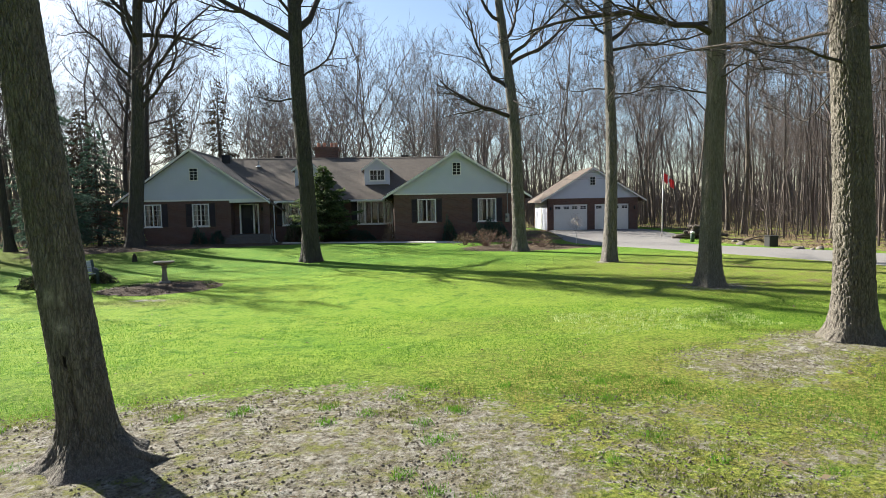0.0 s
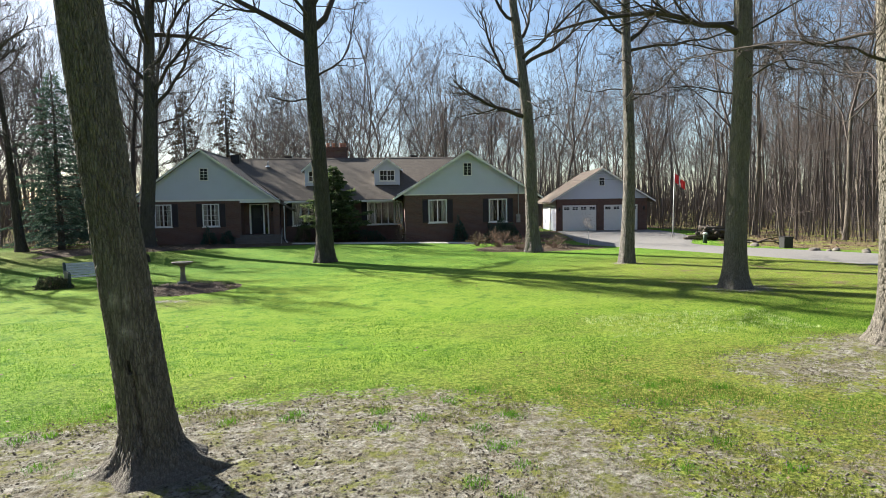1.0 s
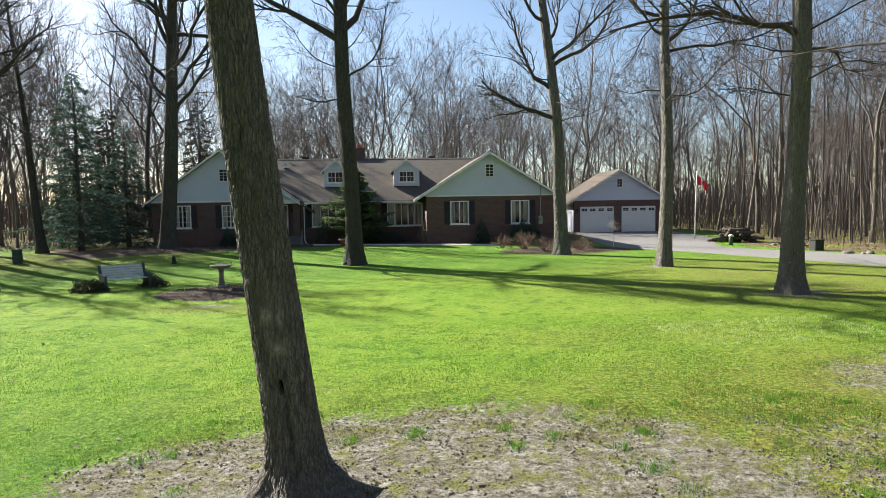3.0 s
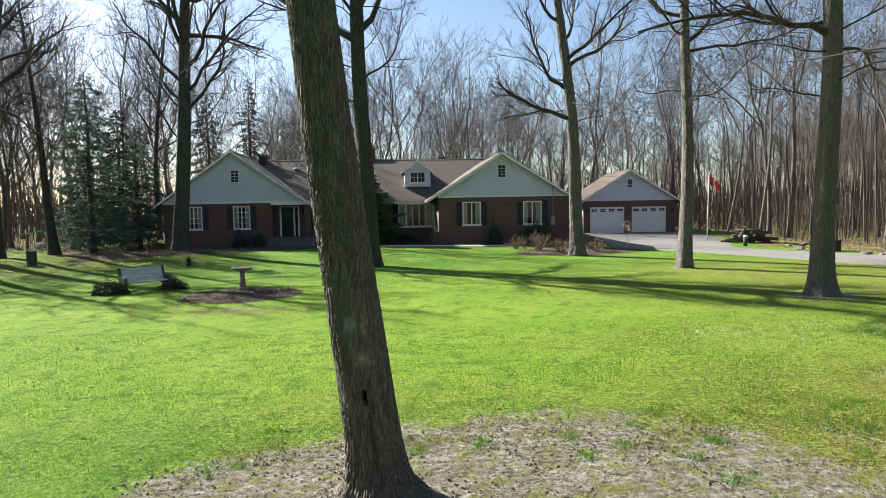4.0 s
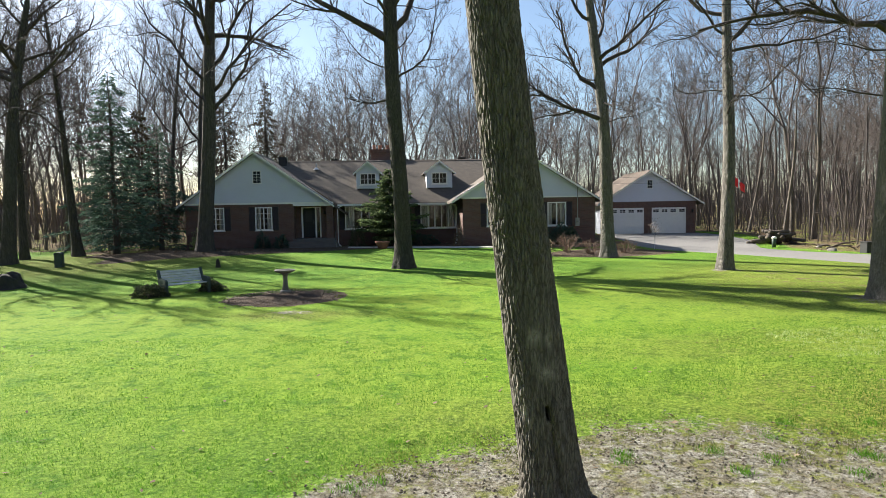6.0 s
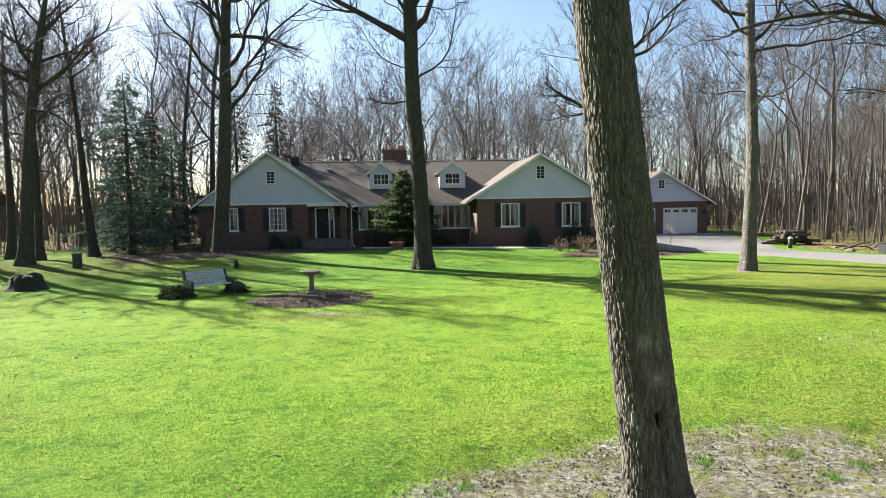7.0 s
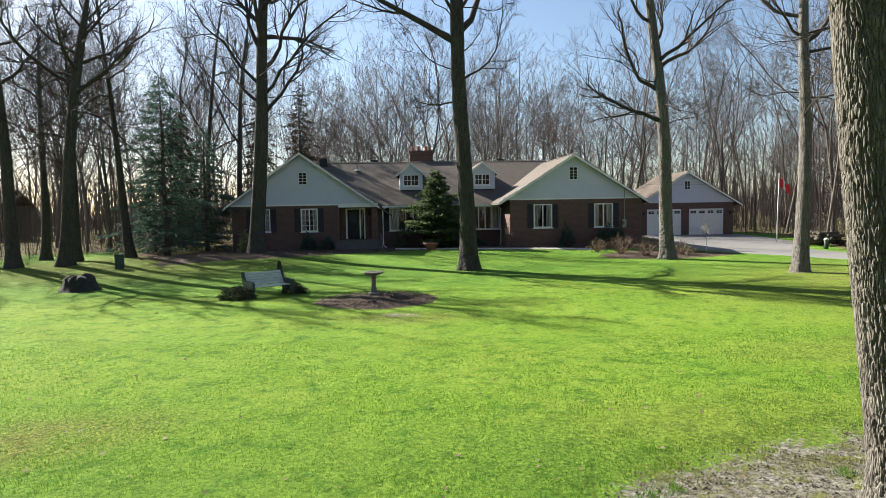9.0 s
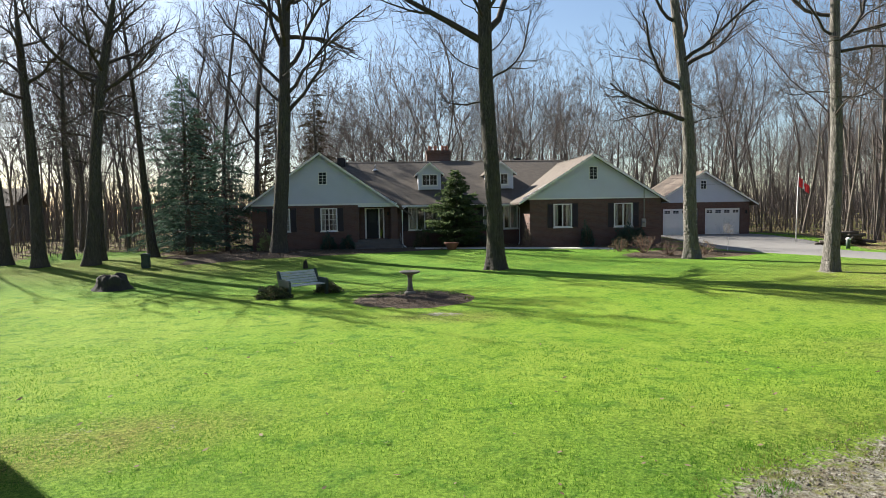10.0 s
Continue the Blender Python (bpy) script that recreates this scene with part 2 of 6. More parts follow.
    c = n.mix(n.ramp(med, (0.44, 0.0), (0.56, 1.0)), c, mulch)
    n.color(c)
    n.bump(n.math('ADD', n.noise(24, 7, 0.8), n.math('MULTIPLY', n.noise(6, 4), 1.5)), 1.0, 0.09)
    return n.m


def asphalt_material():
    n = Nodes("old asphalt", 0.9)
    c = n.ramp(n.noise(60, 5, 0.8), (0.3, (0.115, 0.11, 0.105)), (0.7, (0.23, 0.22, 0.205)))
    n.color(n.mix(n.ramp(n.noise(0.6, 5), (0.4, 0.0), (0.7, 0.5)), c, (0.15, 0.14, 0.13)))
    n.bump(n.noise(80, 4), 0.4, 0.01)
    return n.m


M_GROUND = ground_material()
M_ASPHALT = asphalt_material()


# ---- mesh building ----
class MB:
    """Collects faces of one mesh."""
    def __init__(self):
        self.v, self.f, self.n = [], [], 0

    def add(self, v, f):
        v = np.asarray(v, float).reshape(-1, 3)
        self.v.append(v)
        self.f += [tuple(i + self.n for i in q) for q in f]
        self.n += len(v)
        return self

    def box(self, x0, x1, y0, y1, z0, z1):
        v = [(x, y, z) for z in (z0, z1) for y in (y0, y1) for x in (x0, x1)]
        return self.add(v, [(0, 2, 3, 1), (4, 5, 7, 6), (0, 1, 5, 4), (1, 3, 7, 5), (3, 2, 6, 7), (2, 0, 4, 6)])

    def slab(self, top, thick, way=(0, 0, -1)):
        """A flat piece: its outline in order, and the thickness laid off along way."""
        n = len(top)
        v = [Vector(p) for p in top]
        v += [p + Vector(way) * thick for p in v]
        f = [tuple(range(n)), tuple(range(2 * n - 1, n - 1, -1))]
        f += [(i, i + n, (i + 1) % n + n, (i + 1) % n) for i in range(n)]
        return self.add(v, f)

    def tube(self, pts, rad, n=8, cap=True):
        v, f = tubes(np.array([pts], float), np.array([rad], float), n)
        if cap:
            f = [tuple(q) for q in f] + [tuple(range(n))[::-1], tuple(range(len(v) - n, len(v)))]
        return self.add(v, f)

    def lathe(self, prof, n=20, at=(0, 0, 0)):
        """prof: (radius, height) from bottom to top."""
        v = [(at[0] + r * math.cos(2 * math.pi * i / n), at[1] + r * math.sin(2 * math.pi * i / n), at[2] + z) for r, z in prof for i in range(n)]
        f = [(k * n + i, k * n + (i + 1) % n, (k + 1) * n + (i + 1) % n, (k + 1) * n + i) for k in range(len(prof) - 1) for i in range(n)]
        return self.add(v, f + [tuple(range(n))[::-1], tuple(range((len(prof) - 1) * n, len(prof) * n))])

    def turned(self, m):
        self.v = [np.array([tuple(m @ Vector(p)) for p in a]) for a in self.v]
        return self

    def mesh(self, name, smooth=False, bevel=0.0):
        me = bpy.data.meshes.new(name)
        me.from_pydata(np.concatenate(self.v).tolist(), [], self.f)
        if bevel:
            bm = bmesh.new()
            bm.from_mesh(me)
            bmesh.ops.bevel(bm, geom=bm.edges[:], offset=bevel, segments=2, affect='EDGES', clamp_overlap=True)
            bm.to_mesh(me)
            bm.free()
        if smooth:
            me.shade_smooth()
        me.update()
        return me


def raw_mesh(name, v, faces, smooth=True):
    """A mesh straight from arrays: faces all of one corner count."""
    me = bpy.data.meshes.new(name)
    k = faces.shape[1]
    me.vertices.add(len(v))
    me.vertices.foreach_set("co", np.ascontiguousarray(v, np.float32).ravel())
    me.loops.add(faces.size)
    me.loops.foreach_set("vertex_index", np.ascontiguousarray(faces, np.int32).ravel())
    me.polygons.add(len(faces))
    me.polygons.foreach_set("loop_start", np.arange(0, faces.size, k, dtype=np.int32))
    me.update(calc_edges=True)
    if smooth:
        me.shade_smooth()
    return me


def tubes(P, R, n):
    """Round tubes along polylines: P is (count, points, 3), R is (count, points). Gives vertices and quads."""
    m, k, _ = P.shape
    T = np.gradient(P, axis=1)
    T /= np.linalg.norm(T, axis=2, keepdims=True) + 1e-9
    ref = np.where(np.abs(T[:, :1, 2:3]) > 0.9, np.array([1.0, 0, 0]), np.array([0, 0, 1.0]))
    U = np.cross(T, np.broadcast_to(ref, T.shape))
    U /= np.linalg.norm(U, axis=2, keepdims=True) + 1e-9
    W = np.cross(T, U)
    a = np.arange(n) * 2 * np.pi / n
    ring = U[:, :, None] * np.cos(a)[None, None, :, None] + W[:, :, None] * np.sin(a)[None, None, :, None]
    V = P[:, :, None] + ring * R[:, :, None, None]
    idx = np.arange(m * k * n).reshape(m, k, n)
    q = np.stack([idx[:, :-1], np.roll(idx, -1, 2)[:, :-1], np.roll(idx, -1, 2)[:, 1:], idx[:, 1:]], -1)
    return V.reshape(-1, 3), q.reshape(-1, 4)


BASE = {}


def thing(name, loc, label, category, group="", turn=0.0, kind="", offset=True):
    """An Empty at a thing's base. Its parts are written in the place's own metres (offset) or in its own."""
    e = new(name)
    e.empty_display_size = 0.2
    e.location = loc
    e.rotation_euler = (0, 0, radians(turn))
    BASE[e] = Vector(loc) if offset else Vector((0, 0, 0))
    return tagged(e, label, category, group, kind)


def part(name, mb, material, parent, label="", smooth=False, bevel=0.0, shadow=True):
    me = mb.mesh(name, smooth, bevel) if isinstance(mb, MB) else mb
    if isinstance(mb, MB) and parent is not None:
        me.transform(Matrix.Translation(-BASE[parent]))
    ob = new(name, me)
    me.materials.append(material)
    ob.parent = parent
    if parent is not None:
        BASE[ob] = BASE[parent]
    ob.visible_shadow = shadow
    if label:
        ob["label"] = label
    return ob


# ---- ground ----
def bump_at(x, y, cx, cy, sx, sy):
    return np.exp(-(((x - cx) / sx) ** 2 + ((y - cy) / sy) ** 2))


def step(a, b, v):
    t = np.clip((v - a) / (b - a), 0, 1)
    return t * t * (3 - 2 * t)


def gz(x, y):
    """The lie of the land."""
    z = -0.17 * bump_at(x, y, -9, 22, 9, 6) - 0.20 * bump_at(x, y, -2, 13.5, 6, 4) - 0.18 * bump_at(x, y, -20, 25, 7, 5)
    z = z + 0.18 * bump_at(x, y, -16.2, 36.8, 3.6, 1.9)
    z = z + 0.22 * step(38, 49, y) * step(8, 13, x) + 0.22 * step(30.5, 36, y) * step(12, 8, x) * step(-30, -22, x)
    z = z + 0.13 * bump_at(x, y, -8.0, 20.5, 1.5, 1.5) + 0.03 * bump_at(x, y, -3.35, 5.2, 1.1, 1.1)
    z = z + 0.15 * bump_at(x, y, 6.7, 8.0, 1.4, 1.4)
    return z + 1.2 * step(75, 140, y) - 0.5 * step(0, -12, y)


def spaced(*runs):
    out = [np.arange(a, b, s) for a, b, s in runs]
    return np.concatenate(out + [[runs[-1][1]]])


gx = spaced((-600, -100, 50), (-100, -40, 4), (-40, -18, 0.8), (-18, 12, 0.17), (12, 40, 0.7), (40, 100, 4), (100, 600.1, 50))
gy = spaced((-120, -10, 10), (-10, 2, 0.8), (2, 16, 0.16), (16, 30, 0.25), (30, 56, 0.5), (56, 120, 4), (120, 900.1, 60))
GX, GY = np.meshgrid(gx, gy)
fine_z = np.zeros(GX.shape)
near = (GX > -18) & (GX < 12) & (GY > 2) & (GY < 24)
fine_z[near] = [0.018 * noise.noise((x * 2.3, y * 2.3, 0)) + 0.02 * noise.noise((x * 0.7, y * 0.7, 5)) for x, y in zip(GX[near], GY[near])]


def oval(x, y, cx, cy, sx, sy, turn=0.0):
    c, s = math.cos(radians(turn)), math.sin(radians(turn))
    u, v = (x - cx) * c + (y - cy) * s, -(x - cx) * s + (y - cy) * c
    return np.sqrt((u / sx) ** 2 + (v / sy) ** 2)


def soft(d, w=0.35):
    return 1 - step(1 - w, 1 + w, d)


# bare earth round the two close trunks and under the camera's way
dirt = np.maximum.reduce([
    soft(oval(GX, GY, -1.7, 4.9, 3.1, 2.4, -8), 0.45), soft(oval(GX, GY, -3.9, 5.4, 1.9, 1.35), 0.4),
    0.66 * soft(oval(GX, GY, 5.0, 7.5, 1.6, 1.3, 20), 0.8), 0.72 * soft(oval(GX, GY, 7.0, 8.2, 1.7, 1.2), 0.8),
    0.42 * soft(oval(GX, GY, 2.0, 3.8, 3.4, 3.4), 0.6), 0.22 * soft(oval(GX, GY, -12.6, 8.2, 1.8, 0.8, 20), 0.5),
    0.6 * soft(oval(GX, GY, 8.8, 15.6, 1.3, 0.9), 0.5), 0.55 * soft(oval(GX, GY, 8.8, 23.5, 0.8, 0.6), 0.5),
    0.5 * soft(oval(GX, GY, -7.4, 17.2, 0.8, 0.3), 0.5)])
moss = np.maximum.reduce([0.8 * soft(oval(GX, GY, -12.6, 8.2, 2.0, 0.9, 20), 0.6), 0.95 * soft(oval(GX, GY, 4.2, 4.6, 6.8, 5.0, 10), 0.5), 0.75 * soft(oval(GX, GY, 14, 19, 10, 8), 0.6),
                          0.35 * soft(oval(GX, GY, -1.5, 7.4, 4.5, 1.6), 0.6), 0.6 * soft(oval(GX, GY, -7.2, 16.8, 1.8, 0.8), 0.6),
                          0.75 * soft(oval(GX, GY, -22, 34, 9, 6), 0.6), 0.5 * soft(oval(GX, GY, 3.0, 11.5, 3.5, 1.4), 0.6)])
# the oval between house and garage is litter that also paints the shade there
litter = np.maximum.reduce([step(44, 50, GY) * step(-8, -19, GX), step(56, 60, GY), step(0.3, 2.6, GX - np.interp(GY, [-20, 17, 22, 26.4, 30.8, 33.8, 36.8, 41, 46], [34, 23.2, 21.9, 20.4, 17.9, 17.3, 18.8, 21.2, 22])) * step(-40, 12, GY), 0.9 * soft(oval(GX, GY, 11.2, 48, 2.6, 9), 0.3),
                            step(-28, -34, GX + 0.2 * (GY - 36)), step(-6, -20, GY),
                            # faint litter near (13, 19) browns the grass and stands for crown shade
                            0.85 * soft(oval(GX, GY, -20, 42, 5, 4), 0.4), 0.36 * soft(oval(GX, GY, 13, 19, 9, 7), 0.6)])
# the mound's oval is mulch that also carries dappled tree shade
mulch = np.maximum.reduce([soft(oval(GX, GY, -8.02, 20.35, 1.95, 1.95), 0.06), 0.85 * soft(oval(GX, GY, -16.4, 37.6, 6.0, 3.2), 0.35),
                           0.8 * soft(oval(GX, GY, 7.6, 32.8, 4.2, 2.0, 8), 0.4),
                           step(-0.2, 0.2, GY - 37.6 + 0.33 * (GX - 1.8)) * step(9.8, 9.4, GX) * step(-19, -18.4, GX) * step(44, 43, GY) * step(37, 38.5, GY - 0.1 * GX),
                           # bed soil before the left wing, with the house's cast shadow painted in
                           0.85 * step(-0.5, 0.5, GY - 36 - 0.4 * (GX + 12)) * step(-4, -5, GX) * step(-21, -19, GX) * step(44, 43, GY),
                           step(35.4, 36.2, GY) * step(9.8, 9.4, GX) * step(2.0, 3.2, GX) * step(42, 41, GY)])
# beyond y = 20 the darker grass stands in for tree shadow on the lawn
tussock_and_shade = np.maximum.reduce([soft(oval(GX, GY, -3, 3.5, 17, 4.0), 0.6), 0.6 * moss, 0.85 * step(20, 26, GY)])
gv = np.stack([GX, GY, gz(GX, GY) + fine_z], -1).reshape(-1, 3)
gi = np.arange(len(gv)).reshape(GX.shape)
ground_mesh = raw_mesh("ground", gv, np.stack([gi[:-1, :-1], gi[:-1, 1:], gi[1:, 1:], gi[1:, :-1]], -1).reshape(-1, 4))
for key, values in (("dirt", dirt), ("moss", moss), ("litter", litter), ("mulch", mulch), ("tussock_and_shade", tussock_and_shade)):
    ground_mesh.attributes.new(key, 'FLOAT', 'POINT').data.foreach_set("value", values.astype(np.float32).ravel())
ground = part("ground", ground_mesh, M_GROUND, None)
tagged(ground, "bright spring lawn with bare earth and leaf litter", "ground", kind="structure")


def zat(x, y):
    return float(gz(np.float64(x), np.float64(y)))


def strip(name, left, right, material, up, n=8):
    """A laid sheet between two edges, a little above the ground, with a real edge."""
    def fine_edge(e):
        e = np.array(e, float)
        t = np.linspace(0, len(e) - 1, (len(e) - 1) * n + 1)
        i = np.clip(t.astype(int), 0, len(e) - 2)
        p0, p1, p2, p3 = e[np.clip(i - 1, 0, len(e) - 1)], e[i], e[i + 1], e[np.clip(i + 2, 0, len(e) - 1)]
        f = (t - i)[:, None]
        return 0.5 * (2 * p1 + (p2 - p0) * f + (2 * p0 - 5 * p1 + 4 * p2 - p3) * f ** 2 + (3 * p1 - p0 - 3 * p2 + p3) * f ** 3)
    a, b = fine_edge(left), fine_edge(right)
    w = np.linspace(0, 1, 13)[None, :, None]
    g = a[:, None] * (1 - w) + b[:, None] * w
    z = gz(g[..., 0], g[..., 1]) + up
    z[:, 0] -= up + 0.04
    z[:, -1] -= up + 0.04
    v = np.concatenate([g, z[..., None]], -1).reshape(-1, 3)
    i = np.arange(len(v)).reshape(g.shape[:2])
    me = raw_mesh(name, v, np.stack([i[:-1, :-1], i[:-1, 1:], i[1:, 1:], i[1:, :-1]], -1).reshape(-1, 4))
    return part(name, me, material, None)


drive = strip("driveway", [(13.0, 50.1), (11.9, 43), (11.0, 37.5), (11.3, 34.3), (13.2, 30.3), (15.1, 25.3), (16.6, 20.8), (18.0, 15.5), (20, 8), (24, -4), (30, -20)],
              [(22.0, 49.5), (22.0, 46), (21.2, 41), (18.8, 36.8), (17.3, 33.8), (17.9, 30.8), (20.4, 26.4), (21.9, 22), (23.2, 17), (26, 8), (34, -20)], M_ASPHALT, 0.035)
tagged(drive, "pale grey worn asphalt driveway curving to the garage", "driveway", kind="structure")
path = strip("footpath", [(-7.2, 39.85), (-5.2, 39.25), (-1.5, 38.0), (1.8, 36.9), (3.0, 36.3), (4.2, 35.4)], [(-7.2, 40.6), (-5.2, 40.0), (-1.5, 38.75), (1.8, 37.6), (3.2, 36.95), (4.5, 36.0)], M_PATH, 0.05)
tagged(path, "narrow pale concrete footpath along the flower bed", "path", kind="structure")


# ---- house ----
def wall_y(mb, x0, x1, z0, z1, y0, y1, holes):
    """A wall that stands along x from y0 (outside) to y1, with openings (x0, x1, z0, z1) right through it."""
    xs = sorted({x0, x1, *[h[0] for h in holes], *[h[1] for h in holes]})
    zs = sorted({z0, z1, *[h[2] for h in holes], *[h[3] for h in holes]})
    def solid(i, k):
        if i < 0 or k < 0 or i >= len(xs) - 1 or k >= len(zs) - 1:
            return False
        cx, cz = (xs[i] + xs[i + 1]) / 2, (zs[k] + zs[k + 1]) / 2
        return not any(h[0] < cx < h[1] and h[2] < cz < h[3] for h in holes)
    for i in range(len(xs) - 1):
        for k in range(len(zs) - 1):
            if not solid(i, k):
                continue
            a, b, c, d = xs[i], xs[i + 1], zs[k], zs[k + 1]
            q = lambda p: mb.add(p, [(0, 1, 2, 3)])
            q([(a, y0, c), (b, y0, c), (b, y0, d), (a, y0, d)])
            q([(b, y1, c), (a, y1, c), (a, y1, d), (b, y1, d)])
            if not solid(i - 1, k):
                q([(a, y1, c), (a, y0, c), (a, y0, d), (a, y1, d)])
            if not solid(i + 1, k):
                q([(b, y0, c), (b, y1, c), (b, y1, d), (b, y0, d)])
            if not solid(i, k - 1):
                q([(a, y1, c), (b, y1, c), (b, y0, c), (a, y0, c)])
            if not solid(i, k + 1):
                q([(a, y0, d), (b, y0, d), (b, y1, d), (a, y1, d)])
    return mb


def siding(parent, xc, half, zb, zt, y, row=0.15, label="white lapped siding gable"):
    """A gable of lapped boards before a thin backing: each board leans out at its foot."""
    g = part("gable", MB().slab([(xc - half, y + 0.02, zb), (xc + half, y + 0.02, zb), (xc, y + 0.02, zt)], 0.06, (0, 1, 0)), M_SIDING, parent, label)
    z = zb
    while z < zt - 0.03:
        z2 = min(z + row, zt - 0.005)
        w1, w2 = half * (zt - z) / (zt - zb), half * (zt - z2) / (zt - zb)
        part("board", MB().add([(xc - w1, y - 0.03, z), (xc + w1, y - 0.03, z), (xc + w2, y - 0.008, z2), (xc - w2, y - 0.008, z2),
                                (xc - w1, y + 0.017, z), (xc + w1, y + 0.017, z), (xc + w2, y + 0.017, z2), (xc - w2, y + 0.017, z2)],
                               [(0, 1, 2, 3), (7, 6, 5, 4), (0, 4, 5, 1), (3, 2, 6, 7), (0, 3, 7, 4), (1, 5, 6, 2)]), M_SIDING, g)
        z = z2
    return g


def window(parent, x0, x1, z0, z1, y, lites, name="window", curtain=True, bars=0, fw=0.07, depth=0.10):
    """A window set in its opening: frame, panes, glazing bars, sill, and curtains behind it. Outside is towards -y."""
    fr = MB()
    for a, b, c, d in ((x0, x1, z0, z0 + fw), (x0, x1, z1 - fw, z1), (x0, x0 + fw, z0 + fw, z1 - fw), (x1 - fw, x1, z0 + fw, z1 - fw)):
        fr.box(a, b, y - 0.025, y + depth, c, d)
    w = part(name, fr, M_WHITE, parent, "white painted window frame")
    iw = (x1 - x0 - 2 * fw) / lites
    for i in range(lites):
        a, b = x0 + fw + i * iw, x0 + fw + (i + 1) * iw
        if i:
            part("mullion", MB().box(a - 0.035, a + 0.035, y - 0.012, y + depth * 0.8, z0 + fw, z1 - fw), M_WHITE, w)
        part("pane", MB().box(a, b, y + 0.035, y + 0.043, z0 + fw, z1 - fw), M_GLASS, w, "clear window glass", shadow=False)
        for k in range(1, bars + 1):
            zz = z0 + fw + (z1 - z0 - 2 * fw) * k / (bars + 1)
            part("glazing_bar", MB().box(a, b, y + 0.02, y + 0.05, zz - 0.012, zz + 0.012), M_WHITE, w)
        if bars:
            part("glazing_bar", MB().box((a + b) / 2 - 0.012, (a + b) / 2 + 0.012, y + 0.022, y + 0.052, z0 + fw, z1 - fw), M_WHITE, w)
    part("sill", MB().box(x0 - 0.05, x1 + 0.05, y - 0.07, y + 0.02, z0 - 0.06, z0 - 0.002), M_WHITE, w)
    if curtain:
        for a, b in ((x0 + 0.06, x0 + 0.06 + 0.24 * (x1 - x0)), (x1 - 0.06 - 0.24 * (x1 - x0), x1 - 0.06)):
            n = max(8, int((b - a) / 0.03))
            c = MB()
            t = np.linspace(0, 1, n + 1)
            top = np.stack([a + (b - a) * t, y + 0.20 + 0.035 * np.sin(t * n * 1.15), np.full(n + 1, z1 + 0.03)], -1)
            low = top.copy()
            low[:, 2] = z0 - 0.02
            v = np.concatenate([top, low])
            c.add(v, [(i, i + 1, i + n + 2, i + n + 1) for i in range(n)])
            part("curtain", c, M_CURTAIN, w, "pale pleated curtain")
    return w


def shutter(parent, x0, x1, z0, z1, y):
    mb = MB()
    f = 0.05
    for a, b, c, d in ((x0, x1, z0, z0 + f), (x0, x1, z1 - f, z1), (x0, x0 + f, z0 + f, z1 - f), (x1 - f, x1, z0 + f, z1 - f), (x0 + f, x1 - f, (z0 + z1) / 2 - 0.03, (z0 + z1) / 2 + 0.03)):
        mb.box(a, b, y - 0.045, y - 0.003, c, d)
    z = z0 + f
    while z < z1 - f - 0.04:
        mb.add([(x0 + f, y - 0.035, z), (x1 - f, y - 0.035, z), (x1 - f, y - 0.012, z + 0.05), (x0 + f, y - 0.012, z + 0.05)], [(0, 1, 2, 3)])
        z += 0.045
    return part("shutter", mb, M_SHUTTER, parent, "dark brown louvred shutter")


house = thing("house", (-4.5, 42.0, 0.0), "long brick bungalow with white gables and brown shingle roof", "house")
W1Y, W2Y, MY = 42.2, 39.5, 42.9
G0 = -0.1
w1_holes = [(-16.59, -15.45, 1.42, 2.95), (-13.45, -12.33, 1.40, 2.94)]
w2_holes = [(1.75, 2.97, 1.44, 2.96), (5.77, 7.02, 1.41, 2.95)]
m_holes = [(-7.55, -5.3, 1.33, 2.90), (-2.35, 0.12, 1.31, 2.93)]
wall = part("wall", wall_y(MB(), -17.95, -10.9, G0, 3.22, W1Y, W1Y + 0.25, w1_holes), M_BRICK, house, "brown brick wall")
part("wall", wall_y(MB(), 0.2, 8.97, G0, 3.31, W2Y, W2Y + 0.25, w2_holes), M_BRICK, house, "brown brick wall")
part("wall", wall_y(MB(), -8.3, 0.45, G0, 3.2, MY, MY + 0.25, m_holes), M_BRICK, house, "brown brick wall")
part("wall", wall_y(MB(), -10.9, -8.3, G0, 3.2, 43.15, 43.4, [(-10.56, -9.2, 0.8, 2.91)]), M_BRICK, house, "brown brick wall of the entry recess")
part("wall", MB().box(-11.15, -10.9, W1Y + 0.25, 43.15, G0, 3.2), M_BRICK, house)
part("pier", MB().box(-8.75, -8.3, W1Y, W1Y + 0.4, G0, 3.1), M_BRICK, house, "brick corner pier")
part("wall", MB().box(-8.3, -8.05, W1Y + 0.4, MY, G0, 3.1), M_BRICK, house)
part("wall", MB().box(0.2, 0.45, W2Y + 0.25, MY + 0.02, G0, 3.2), M_BRICK, house)
part("wall", MB().box(8.72, 8.97, W2Y + 0.25, 54.0, G0, 3.2), M_BRICK, house)
part("wall", MB().box(-17.95, -17.70, W1Y + 0.25, 54.0, G0, 3.2), M_BRICK, house)
part("wall", MB().box(-17.95, 8.97, 54.0, 54.25, G0, 3.2), M_BRICK, house)
part("room_wall", MB().box(-17.6, 8.6, 47.0, 47.1, 0.0, 3.1), M_ROOM, house, "plain inner wall")
part("floor_slab", MB().box(-17.6, 8.6, 43.5, 53.9, 0.5, 0.6), M_ROOM, house)
part("ceiling_board", MB().box(-17.6, 8.6, 43.5, 53.9, 3.12, 3.18), M_ROOM, house)

